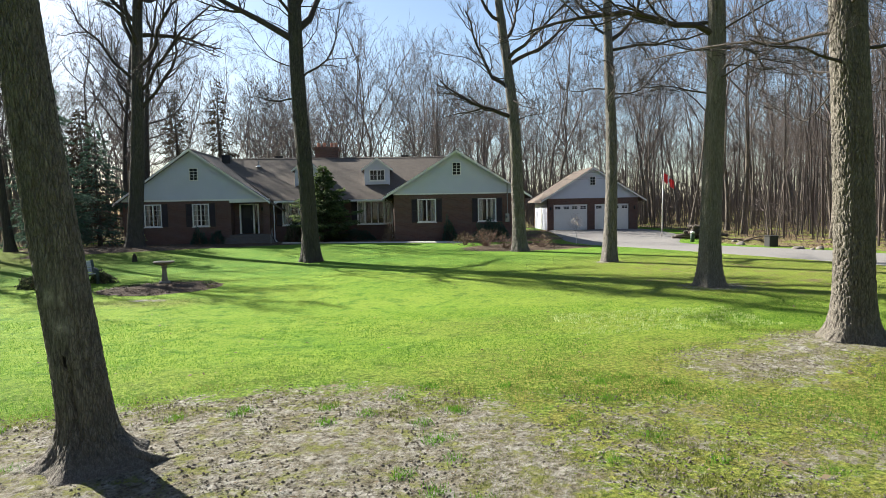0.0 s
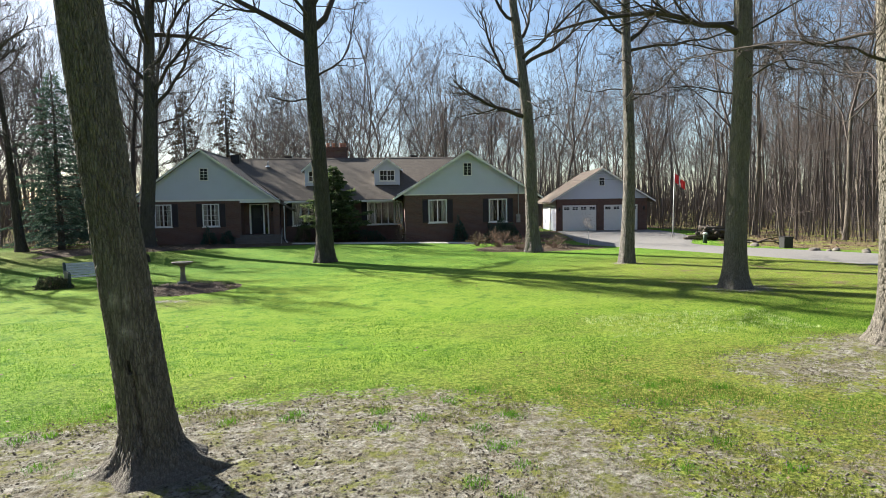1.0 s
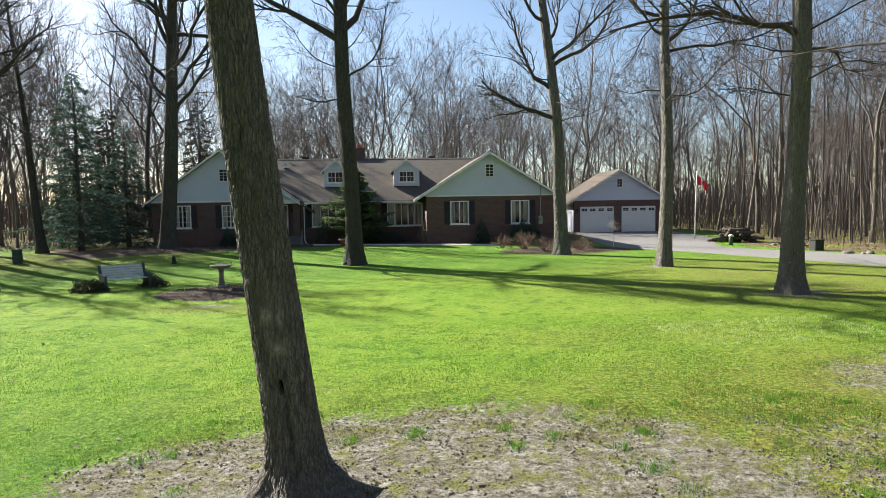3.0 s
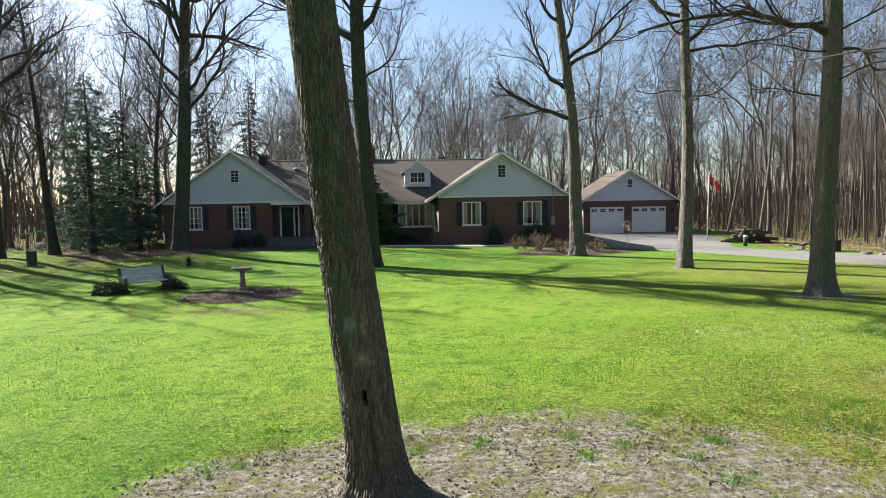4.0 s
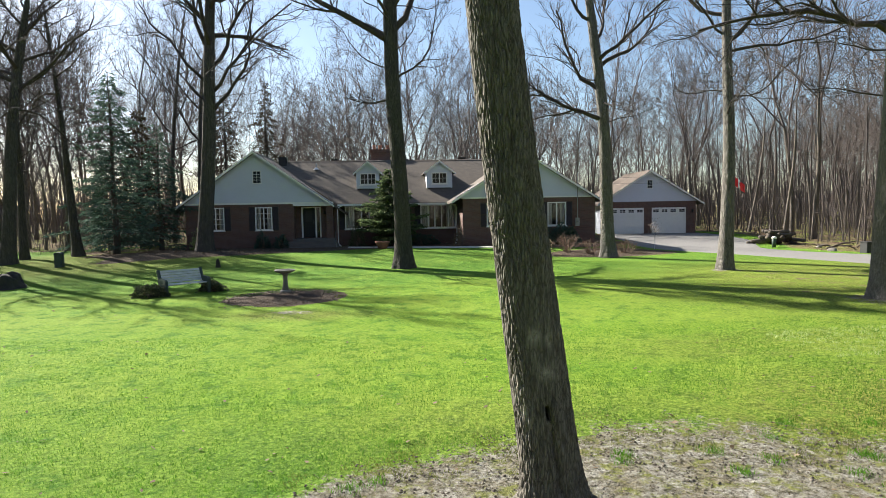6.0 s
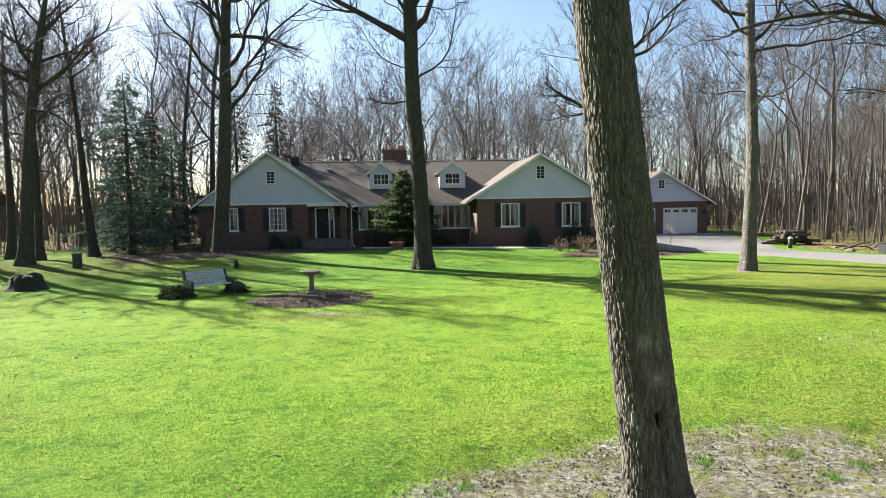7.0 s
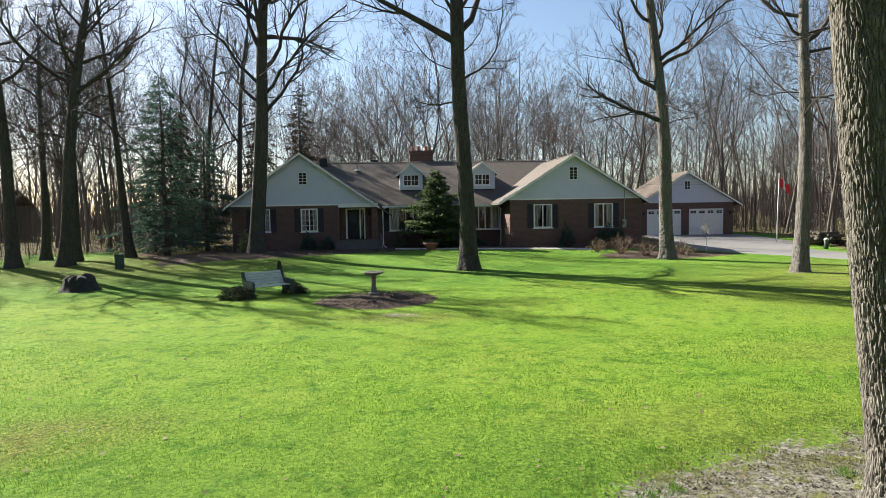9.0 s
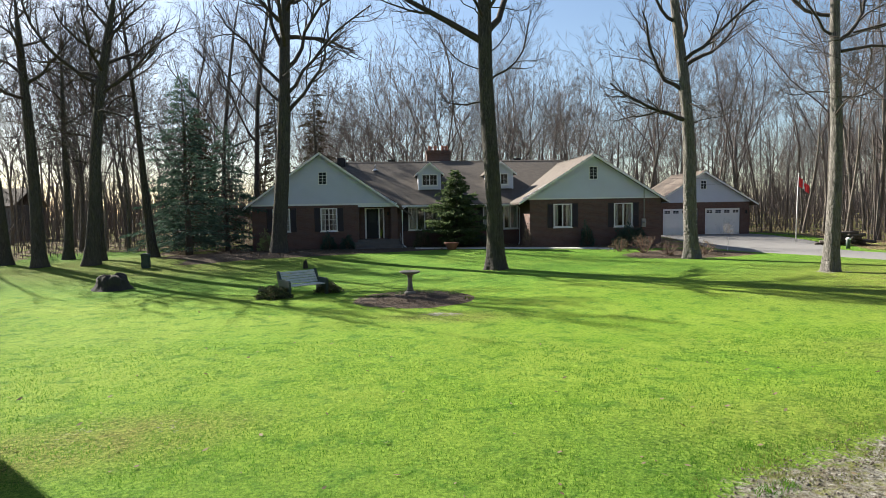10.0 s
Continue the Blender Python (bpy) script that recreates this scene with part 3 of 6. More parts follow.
part("rear_gable", MB().slab([(-17.9, 54.1, 3.2), (-8.8, 54.1, 3.2), (-13.4, 54.1, 6.5)], 0.1, (0, 1, 0)), M_SIDING, house)
part("ceiling_board", MB().box(-17.7, -8.4, W1Y + 0.3, 43.45, 3.205, 3.215), M_ROOM, house)
part("ceiling_board", MB().box(0.5, 8.7, W2Y + 0.3, 43.45, 3.205, 3.215), M_ROOM, house)
part("ceiling_board", MB().box(-8.25, 0.15, MY + 0.26, 43.45, 3.105, 3.115), M_ROOM, house)
part("floor_slab", MB().box(0.5, 8.7, W2Y + 0.3, 43.45, 0.5, 0.6), M_ROOM, house)
part("floor_slab", MB().box(-17.7, -11.2, W1Y + 0.3, 43.45, 0.5, 0.6), M_ROOM, house)

# gables of lapped boards
siding(house, -13.35, 4.95, 3.22, 6.52, W1Y)
siding(house, 4.37, 4.70, 3.31, 6.03, W2Y)
part("band", MB().box(-18.0, -8.3, W1Y - 0.05, W1Y + 0.2, 3.13, 3.24), M_WHITE, house, "white board under the gable")
part("band", MB().box(0.15, 9.0, W2Y - 0.05, W2Y + 0.2, 3.25, 3.33), M_WHITE, house, "white board under the gable")
part("beam", MB().box(-10.95, -8.3, W1Y - 0.06, W1Y + 0.3, 2.98, 3.20), M_WHITE, house, "white beam over the entry")
part("soffit", MB().box(-10.9, -8.3, W1Y + 0.3, 43.15, 3.08, 3.14), M_WHITE, house)


def gable_roof(parent, xc, zt, xl, zl, xr, zr, y0, y1, material, rear_right=None):
    """Two slopes of one gable roof along y, with white barge boards and gutters."""
    th = 0.13
    right = [(xc, y0, zt), (xc, y1, zt), (xr, y1, zr), (xr, y0, zr)]
    if rear_right:
        k = (zr - zt) / (xr - xc)
        right = [(xc, y0, zt), (xc, y1, zt), (rear_right[0], y1, zt + k * (rear_right[0] - xc)), (rear_right[0], rear_right[1], zt + k * (rear_right[0] - xc)), (xr, y0, zr)]
    part("roof", MB().slab([(xc, y1, zt), (xc, y0, zt), (xl, y0, zl), (xl, y1, zl)], th), material, parent, "weathered shingle roof slope")
    part("roof", MB().slab(right, th), material, parent, "weathered shingle roof slope")
    for x, z in ((xl, zl), (xr, zr)):
        s = 0.003 if x > xc else -0.003
        part("barge_board", MB().slab([(xc, y0 - 0.025, zt - 0.02), (x + s, y0 - 0.025, z - 0.02), (x + s, y0 - 0.025, z - 0.16), (xc, y0 - 0.025, zt - 0.18)], 0.022, (0, 1, 0)), M_WHITE, parent, "white barge board")
    part("ridge_cap", MB().slab([(xc - 0.13, y0, zt - 0.05), (xc, y0, zt + 0.025), (xc + 0.13, y0, zt - 0.05)], y1 - y0, (0, 1, 0)), material, parent)


gable_roof(house, -13.4, 6.66, -18.45, 3.02, -8.2, 3.02, W1Y - 0.35, 54.5, M_ROOF, (-7.35, 42.35))
gable_roof(house, 4.35, 6.16, -0.55, 3.10, 9.38, 3.05, W2Y - 0.35, 48.2, M_ROOF)
RY, RZ, EY, EZ = 48.3, 6.45, 42.3, 3.08
part("roof", MB().slab([(-13.4, RY, RZ), (-8.0, EY, EZ), (0.0, EY, EZ), (9.4, EY, EZ), (4.9, RY, RZ)], 0.13), M_ROOF, house, "brown main roof slope")
part("roof", MB().slab([(-13.4, RY, RZ), (4.9, RY, RZ), (9.4, 54.4, EZ), (-13.4, 54.4, EZ)], 0.13), M_ROOF, house)
part("roof", MB().slab([(4.9, RY, RZ), (9.4, EY, EZ), (9.4, 54.4, EZ)], 0.13), M_ROOF, house)
part("gutter", MB().box(-8.0, -0.4, EY - 0.12, EY - 0.005, EZ - 0.16, EZ - 0.03), M_WHITE, house, "white gutter")
part("ridge_cap", MB().slab([(-13.4, RY - 0.14, RZ - 0.05), (-13.4, RY, RZ + 0.03), (-13.4, RY + 0.14, RZ - 0.05)], 18.3, (1, 0, 0)), M_ROOF, house)
for vx, vy in ((1.35, 48.9), (-8.6, 48.9)):
    part("roof_vent", MB().box(vx - 0.28, vx + 0.28, vy, vy + 0.5, 6.2, 6.62).box(vx - 0.34, vx + 0.34, vy - 0.06, vy + 0.56, 6.62, 6.68), M_DARKMETAL, house, "dark box vent")
part("roof_vent", MB().box(-12.7, -12.1, 47.6, 48.2, 6.0, 6.72), M_DARKMETAL, house, "dark box vent")
part("vent_pipe", MB().tube([(-9.85, 47.0, 5.6), (-9.85, 47.0, 6.10), (-9.78, 47.0, 6.14)], [0.05, 0.05, 0.05], 10), M_METAL, house)
part("vent_flashing", MB().lathe([(0.22, 0), (0.12, 0.08), (0.07, 0.14)], 12, (-9.85, 46.95, 5.72)), M_WHITE, house)
chimney = part("chimney", MB().box(-5.82, -3.98, 49.2, 50.3, 5.0, 7.15).box(-5.88, -3.92, 49.14, 50.36, 7.15, 7.40), M_BRICK, house, "broad red brick chimney")
for fx in (-5.55, -5.1, -4.5, -4.2):
    part("flue", MB().lathe([(0.13, 0), (0.13, 0.38), (0.11, 0.40), (0.10, 0.2)], 12, (fx, 49.75, 7.395)), M_CLAY, chimney, "clay chimney flue")


def dormer(x0, x1):
    xc, y0 = (x0 + x1) / 2, 44.0
    mb = wall_y(MB(), x0, x1, 4.15, 5.33, y0, y0 + 0.12, [(xc - 0.56, xc + 0.56, 4.42, 5.22)])
    d = part("dormer", mb, M_SIDING, house, "white dormer with a small gable")
    part("dormer_side", MB().slab([(x0, y0 + 0.12, 5.33), (x0, 46.6, 5.33), (x0, y0 + 0.12, 4.0)], 0.08, (1, 0, 0)), M_SIDING, d)
    part("dormer_side", MB().slab([(x1, y0 + 0.12, 5.33), (x1, 46.6, 5.33), (x1, y0 + 0.12, 4.0)], 0.08, (-1, 0, 0)), M_SIDING, d)
    part("dormer_gable", MB().slab([(x0, y0, 5.33), (x1, y0, 5.33), (xc, y0, 5.98)], 0.1, (0, 1, 0)), M_SIDING, d)
    for s in (-1, 1):
        e = xc + s * ((x1 - x0) / 2 + 0.22)
        part("dormer_roof", MB().slab([(xc, y0 - 0.2, 6.08), (e, y0 - 0.2, 5.22), (e, 46.8, 5.22), (xc, 48.0, 6.08)][::s], 0.08), M_ROOF, d)
        part("barge_board", MB().slab([(xc, y0 - 0.222, 6.07), (e, y0 - 0.222, 5.21), (e, y0 - 0.222, 5.07), (xc, y0 - 0.222, 5.92)], 0.02, (0, 1, 0)), M_WHITE, d)
    window(d, xc - 0.56, xc + 0.56, 4.42, 5.22, y0, 2, "dormer_window", curtain=False, bars=1, fw=0.06, depth=0.08)
    part("backing", MB().box(x0 + 0.1, x1 - 0.1, y0 + 0.6, y0 + 0.64, 4.4, 5.3), M_ROOM, d)


dormer(-6.76, -5.15)
dormer(-1.80, 0.04)

for x0, x1, z0, z1 in w1_holes:
    window(house, x0, x1, z0, z1, W1Y, 2, bars=3)
    shutter(house, x0 - 0.40, x0 - 0.02, z0 - 0.02, z1 + 0.02, W1Y)
    shutter(house, x1 + 0.02, x1 + 0.40, z0 - 0.02, z1 + 0.02, W1Y)
for x0, x1, z0, z1 in w2_holes:
    window(house, x0, x1, z0, z1, W2Y, 2)
    shutter(house, x0 - 0.40, x0 - 0.02, z0 - 0.02, z1 + 0.02, W2Y)
    shutter(house, x1 + 0.02, x1 + 0.40, z0 - 0.02, z1 + 0.02, W2Y)
for (x0, x1, z0, z1), n in zip(m_holes, (4, 5)):
    window(house, x0, x1, z0, z1, MY - 0.08, n, "picture_window", depth=0.2)
shutter(house, -7.95, -7.57, 1.31, 2.92, MY)
shutter(house, -2.75, -2.37, 1.29, 2.95, MY)
# small louvred windows high in the gables
for xc, zc, y in ((-13.24, 4.94, W1Y), (4.37, 4.92, W2Y)):
    v = part("gable_window", MB().box(xc - 0.29, xc + 0.29, y - 0.06, y - 0.035, zc - 0.43, zc + 0.43), M_WHITE, house, "small dark gable window")
    part("pane", MB().box(xc - 0.24, xc + 0.24, y - 0.066, y - 0.062, zc - 0.38, zc + 0.38), M_BLACK, v)
    for k in range(-1, 2):
        part("glazing_bar", MB().box(xc - 0.24, xc + 0.24, y - 0.075, y - 0.067, zc + k * 0.19 - 0.012, zc + k * 0.19 + 0.012), M_WHITE, v)
    part("glazing_bar", MB().box(xc - 0.012, xc + 0.012, y - 0.077, y - 0.0675, zc - 0.38, zc + 0.38), M_WHITE, v)
# entry
door = part("door", MB().box(-10.42, -9.62, 43.2, 43.25, 0.84, 2.83), M_BLACK, house, "black front door")
part("door_glass", MB().box(-10.24, -9.80, 43.192, 43.198, 1.9, 2.65), M_DARKMETAL, door)
part("door_handle", MB().tube([(-9.70, 43.19, 1.75), (-9.70, 43.13, 1.8), (-9.70, 43.13, 1.95), (-9.70, 43.19, 2.0)], [0.012] * 4, 8), M_METAL, door)
part("door_frame", MB().box(-10.54, -10.43, 43.11, 43.3, 0.8, 2.9).box(-9.61, -9.52, 43.11, 43.3, 0.8, 2.83).box(-9.30, -9.21, 43.11, 43.3, 0.8, 2.83).box(-10.43, -9.21, 43.11, 43.3, 2.832, 2.9), M_WHITE, house, "white door frame with sidelight")
part("sidelight", MB().box(-9.52, -9.30, 43.2, 43.21, 0.86, 2.82), M_GLASS, house, "clear sidelight glass", shadow=False)
for k, (a, b, d, z) in enumerate(((-11.0, -8.2, 42.05, 0.78), (-11.3, -8.1, 41.72, 0.60), (-11.7, -7.95, 41.4, 0.42), (-12.0, -7.8, 41.08, 0.25))):
    part("step", MB().box(a, b, d, 43.14 - 0.003 * k, -0.1, z), M_STEP, house, "worn concrete entry step", bevel=0.012)
rail = MB().tube([(-8.15, 42.1, 0.5), (-8.15, 42.1, 1.2), (-8.1, 41.5, 0.95), (-8.05, 41.0, 0.75), (-8.05, 40.9, 0.15)], [0.022] * 5, 8)
part("handrail", rail, M_METAL, house, "pale metal handrail")
# downpipes, service mast and meter
part("downpipe", MB().tube([(-0.30, 42.15, 3.0), (0.12, 42.35, 2.75), (0.12, 42.35, 0.45), (0.0, 42.1, 0.25)], [0.04] * 4, 8), M_WHITE, house, "white downpipe")
part("downpipe", MB().tube([(-7.6, 42.2, 3.0), (-7.98, 42.05, 2.8), (-7.98, 42.05, 0.4), (-7.75, 41.7, 0.2)], [0.04] * 4, 8), M_WHITE, house, "white downpipe")
part("service_mast", MB().tube([(7.75, 39.38, 1.9), (7.75, 39.38, 4.75), (7.75, 39.25, 4.85)], [0.03] * 3, 8), M_METAL, house, "grey service mast")
part("electric_meter", MB().box(7.62, 7.88, 39.36, 39.49, 1.35, 1.9).lathe([(0.11, 0), (0.11, 0.1), (0.08, 0.13)], 14, (7.75, 39.3, 1.6)), M_METAL, house, "grey electric meter box")
part("foundation_lamp", MB().lathe([(0.05, 0), (0.07, 0.05), (0.07, 0.2), (0.02, 0.26)], 10, (-8.95, 43.02, 2.4)), M_DARKMETAL, house, "dark wall lantern")

# ---- garage, turned a little against the house ----
garage = thing("garage", (13.5, 50.3, 0.2), "brick two-door garage with white gable and tan roof", "garage", turn=-5.0, offset=False)
GW, GD = 7.75, 6.6
gd = [(0.52, 3.42, 0.02, 2.22), (4.05, 6.97, 0.02, 2.22)]
part("wall", wall_y(MB(), 0, GW, -0.2, 2.74, 0, 0.25, gd), M_BRICK, garage, "brown brick front wall")
part("wall", MB().box(0, 0.25, 0.25, GD, -0.2, 2.7), M_SIDING, garage, "white side wall")
part("wall", MB().box(GW - 0.25, GW, 0.25, GD, -0.2, 2.7), M_BRICK, garage)
part("wall", MB().box(0, GW, GD, GD + 0.25, -0.2, 2.7), M_BRICK, garage)
siding(garage, GW / 2, GW / 2 + 0.15, 2.74, 5.24, 0)
siding(garage, GW / 2, GW / 2 + 0.1, 2.7, 5.24, GD + 0.2)
gable_roof(garage, GW / 2, 5.36, -0.62, 2.56, GW + 0.62, 2.56, -0.35, GD + 0.6, M_ROOF_TAN)
for a, b, c, d in gd:
    g = part("garage_door", MB().box(a, b, 0.08, 0.1, c, d), M_WHITE, garage, "white panelled garage door")
    h = (d - c) / 4
    for k in range(4):
        part("panel", MB().box(a + 0.02, b - 0.02, 0.045, 0.077, c + k * h + 0.012, c + (k + 1) * h - 0.012), M_WHITE, g, bevel=0.006)
    w = (b - a) / 4
    for i in range(4):
        cx, cz = a + w * (i + 0.5), c + 3.5 * h
        p = part("door_window", MB().box(cx - 0.25, cx + 0.25, 0.03, 0.044, cz - 0.14, cz + 0.14), M_WHITE, g)
        for ox in (-0.12, 0.12):
            for oz in (-0.06, 0.06):
                part("pane", MB().box(cx + ox - 0.105, cx + ox + 0.105, 0.024, 0.029, cz + oz - 0.05, cz + oz + 0.05), M_BLACK, p)
part("side_door", MB().box(-0.05, -0.004, 2.6, 3.5, 0.0, 2.05), M_WHITE, garage, "white side door")
part("wall_lamp", MB().lathe([(0.05, 0), (0.08, 0.06), (0.08, 0.24), (0.02, 0.32)], 10, (0.25, -0.1, 1.75)), M_DARKMETAL, garage, "dark wall lantern")
part("wall_lamp", MB().lathe([(0.05, 0), (0.08, 0.06), (0.08, 0.24), (0.02, 0.32)], 10, (GW - 0.3, -0.1, 1.75)), M_DARKMETAL, garage, "dark wall lantern")
v = part("gable_window", MB().box(3.62, 4.12, -0.06, -0.035, 3.82, 4.56), M_WHITE, garage, "small dark gable window")
part("pane", MB().box(3.67, 4.07, -0.066, -0.062, 3.87, 4.51), M_BLACK, v)
for k in range(1, 3):
    part("glazing_bar", MB().box(3.67, 4.07, -0.075, -0.067, 3.87 + k * 0.213 - 0.012, 3.87 + k * 0.213 + 0.012), M_WHITE, v)
part("glazing_bar", MB().box(3.858, 3.882, -0.077, -0.0675, 3.87, 4.51), M_WHITE, v)


# ---- trees ----
class Tree:
    """Grows the wood of one tree as tapering tubes, level by level."""
    def __init__(self, seed, points=(9, 9, 6, 3, 2), least=0.0055):
        self.points, self.least = points, least
        self.r = random.Random(seed)
        self.lines = []
        self.spread = (0.45, 0.95)

    def line(self, p, d, length, r0, r1, k, wander, lift):
        pts, p, d = [Vector(p)], Vector(p), Vector(d).normalized()
        for i in range(k - 1):
            d = (d + Vector((self.r.gauss(0, wander), self.r.gauss(0, wander), self.r.gauss(0, wander) + lift))).normalized()
            p = p + d * (length / (k - 1))
            pts.append(p.copy())
        return pts, [r0 + (r1 - r0) * (i / (k - 1)) ** 0.8 for i in range(k)]

    def add(self, pts, rad, level):
        self.lines.append((pts, rad, level))

    def side(self, d, spread):
        """A way that leaves the way d at an angle."""
        d = Vector(d).normalized()
        a = d.orthogonal().normalized()
        a.rotate(Matrix.Rotation(self.r.uniform(0, 2 * math.pi), 3, d))
        return (d * math.cos(spread) + a * math.sin(spread)).normalized()

    def bough(self, p, d, length, r, level, plan, lift=0.06, wander=0.2):
        """plan: for each level on, (children, length share)."""
        k = self.points[min(level, 4)]
        pts, rad = self.line(p, d, length, r, max(0.3 * r, 0.8 * self.least), k, wander, lift)
        self.add(pts, rad, level)
        if not plan:
            return
        n, share = plan[0]
        for i in range(n):
            t = 0.22 + 0.78 * (i + self.r.random()) / n
            s = min(t * (k - 1), k - 1.001)
            j = int(s)
            q = pts[j].lerp(pts[j + 1], s - j)
            way = self.side(pts[j + 1] - pts[j], self.r.uniform(*self.spread))
            way.z += 0.12
            self.bough(q, way, length * share * self.r.uniform(0.65, 1.25) * (1.15 - 0.5 * t), max(0.58 * rad[j], self.least), level + 1, plan[1:], lift, wander)

    def arrays(self, sides):
        """All wood as one pair of vertices and quads."""
        vs, fs, n, groups = [], [], 0, {}
        for pts, rad, level in self.lines:
            groups.setdefault((len(pts), sides[min(level, 4)]), []).append((pts, rad))
        for (k, s), ls in groups.items():
            v, f = tubes(np.array([[tuple(p) for p in l[0]] for l in ls]), np.array([l[1] for l in ls]), s)
            vs.append(v)
            fs.append(f + n)
            n += len(v)
        return [(np.concatenate(vs), np.concatenate(fs))]

    def meshes(self, name, sides=(12, 8, 5, 3, 3), split=1):
        """Two meshes: the trunk (levels below split), and the crown."""
        out = []
        for keep in (lambda l: l < split, lambda l: l >= split):
            vs, fs, n = [], [], 0
            groups = {}
            for pts, rad, level in self.lines:
                if keep(level):
                    groups.setdefault((len(pts), sides[min(level, 4)]), []).append((pts, rad))
            for (k, s), ls in groups.items():
                v, f = tubes(np.array([[tuple(p) for p in l[0]] for l in ls]), np.array([l[1] for l in ls]), s)
                vs.append(v)
                fs.append(f + n)
                n += len(v)
            out.append(raw_mesh(name, np.concatenate(vs), np.concatenate(fs)))
        return out


def trunk_mesh(axis, radius, height, seed, rows, sides, furrow, flare=0.55, roots=5, flare_h=0.55, hollow=None, grain=6.5, smooth_patch=None, scars=()):
    """A stout trunk with furrowed bark and a flared foot. axis(z) gives its middle, radius(z) its half width."""
    r = random.Random(seed)
    ph = [r.uniform(0, 6.28) for _ in range(4)]
    z = np.concatenate([np.linspace(-0.25, 5.2, rows), np.linspace(5.4, height, 24)])
    a = np.arange(sides) * 2 * np.pi / sides
    v = np.zeros((len(z), sides, 3))
    for i, zz in enumerate(z):
        cx, cy = axis(zz)
        fl = math.exp(-max(zz, 0) / flare_h)
        for j, aa in enumerate(a):
            lobe = 0.55 + 0.45 * math.cos(roots * aa + ph[0] + 0.6 * math.sin(aa + ph[1]))
            rr = radius(zz) * (1 + flare * fl * (0.62 + 0.55 * lobe) + 0.05 * math.sin(2 * aa + ph[2] + zz * 0.3))
            wx, wy = math.cos(aa) * rr, math.sin(aa) * rr
            if furrow:
                w = noise.noise((wx * 3, wy * 3, zz * 2.1 + seed))
                w2 = noise.noise((wx * 9, wy * 9, zz * 5.5 + seed))
                turn = aa + 0.10 * w + 0.10 * w2
                q = Vector((math.cos(turn) * grain, math.sin(turn) * grain, zz * 7.5 + seed * 3))
                d = max(0.0, 1 - abs(noise.noise(q)) * 3.0)
                d2 = noise.noise(Vector((math.cos(aa) * 2.6 * grain, math.sin(aa) * 2.6 * grain, zz * 16)))
                deep = furrow
                if smooth_patch:
                    sa, s0, s1 = smooth_patch
                    da = (aa - sa + math.pi) % (2 * math.pi) - math.pi
                    deep *= 1 - 0.8 * math.exp(-(da / 0.75) ** 4) * min(1, max(0, (s1 - zz) / 0.5)) * min(1, max(0, (zz - s0) / 0.3))
                rr += deep * (0.5 - 1.5 * d * d + 0.4 * d2)
            if hollow:
                ha, hz, hw, hh, bore = hollow
                da = (aa - ha + math.pi) % (2 * math.pi) - math.pi
                rr -= bore * math.exp(-(da / hw) ** 4 - ((zz - hz) / hh) ** 4)
                rr += 0.016 * math.exp(-((abs(da) - 2.2 * hw) / hw) ** 2 - ((zz - hz) / (2 * hh)) ** 2)
                rr -= 0.045 * math.exp(-((da - 0.10) / 0.13) ** 2) * min(1.0, max(0.0, (hz - zz) / 0.15))
            v[i, j] = (cx + math.cos(aa) * rr, cy + math.sin(aa) * rr, zz)
    idx = np.arange(v.size // 3).reshape(len(z), sides)
    q = np.stack([idx[:-1], np.roll(idx, -1, 1)[:-1], np.roll(idx, -1, 1)[1:], idx[1:]], -1).reshape(-1, 4)
    me = raw_mesh("trunk", v.reshape(-1, 3), q)
    if scars:
        zz, aa = np.meshgrid(z, a, indexing="ij")
        pale = np.zeros(zz.shape)
        for sa, sz, sw, sh in scars:
            da = (aa - sa + np.pi) % (2 * np.pi) - np.pi
            pale = np.maximum(pale, np.exp(-(da / sw) ** 2 - ((zz - sz) / sh) ** 2))
        me.attributes.new("scar", 'FLOAT', 'POINT').data.foreach_set("value", pale.astype(np.float32).ravel())
    return me


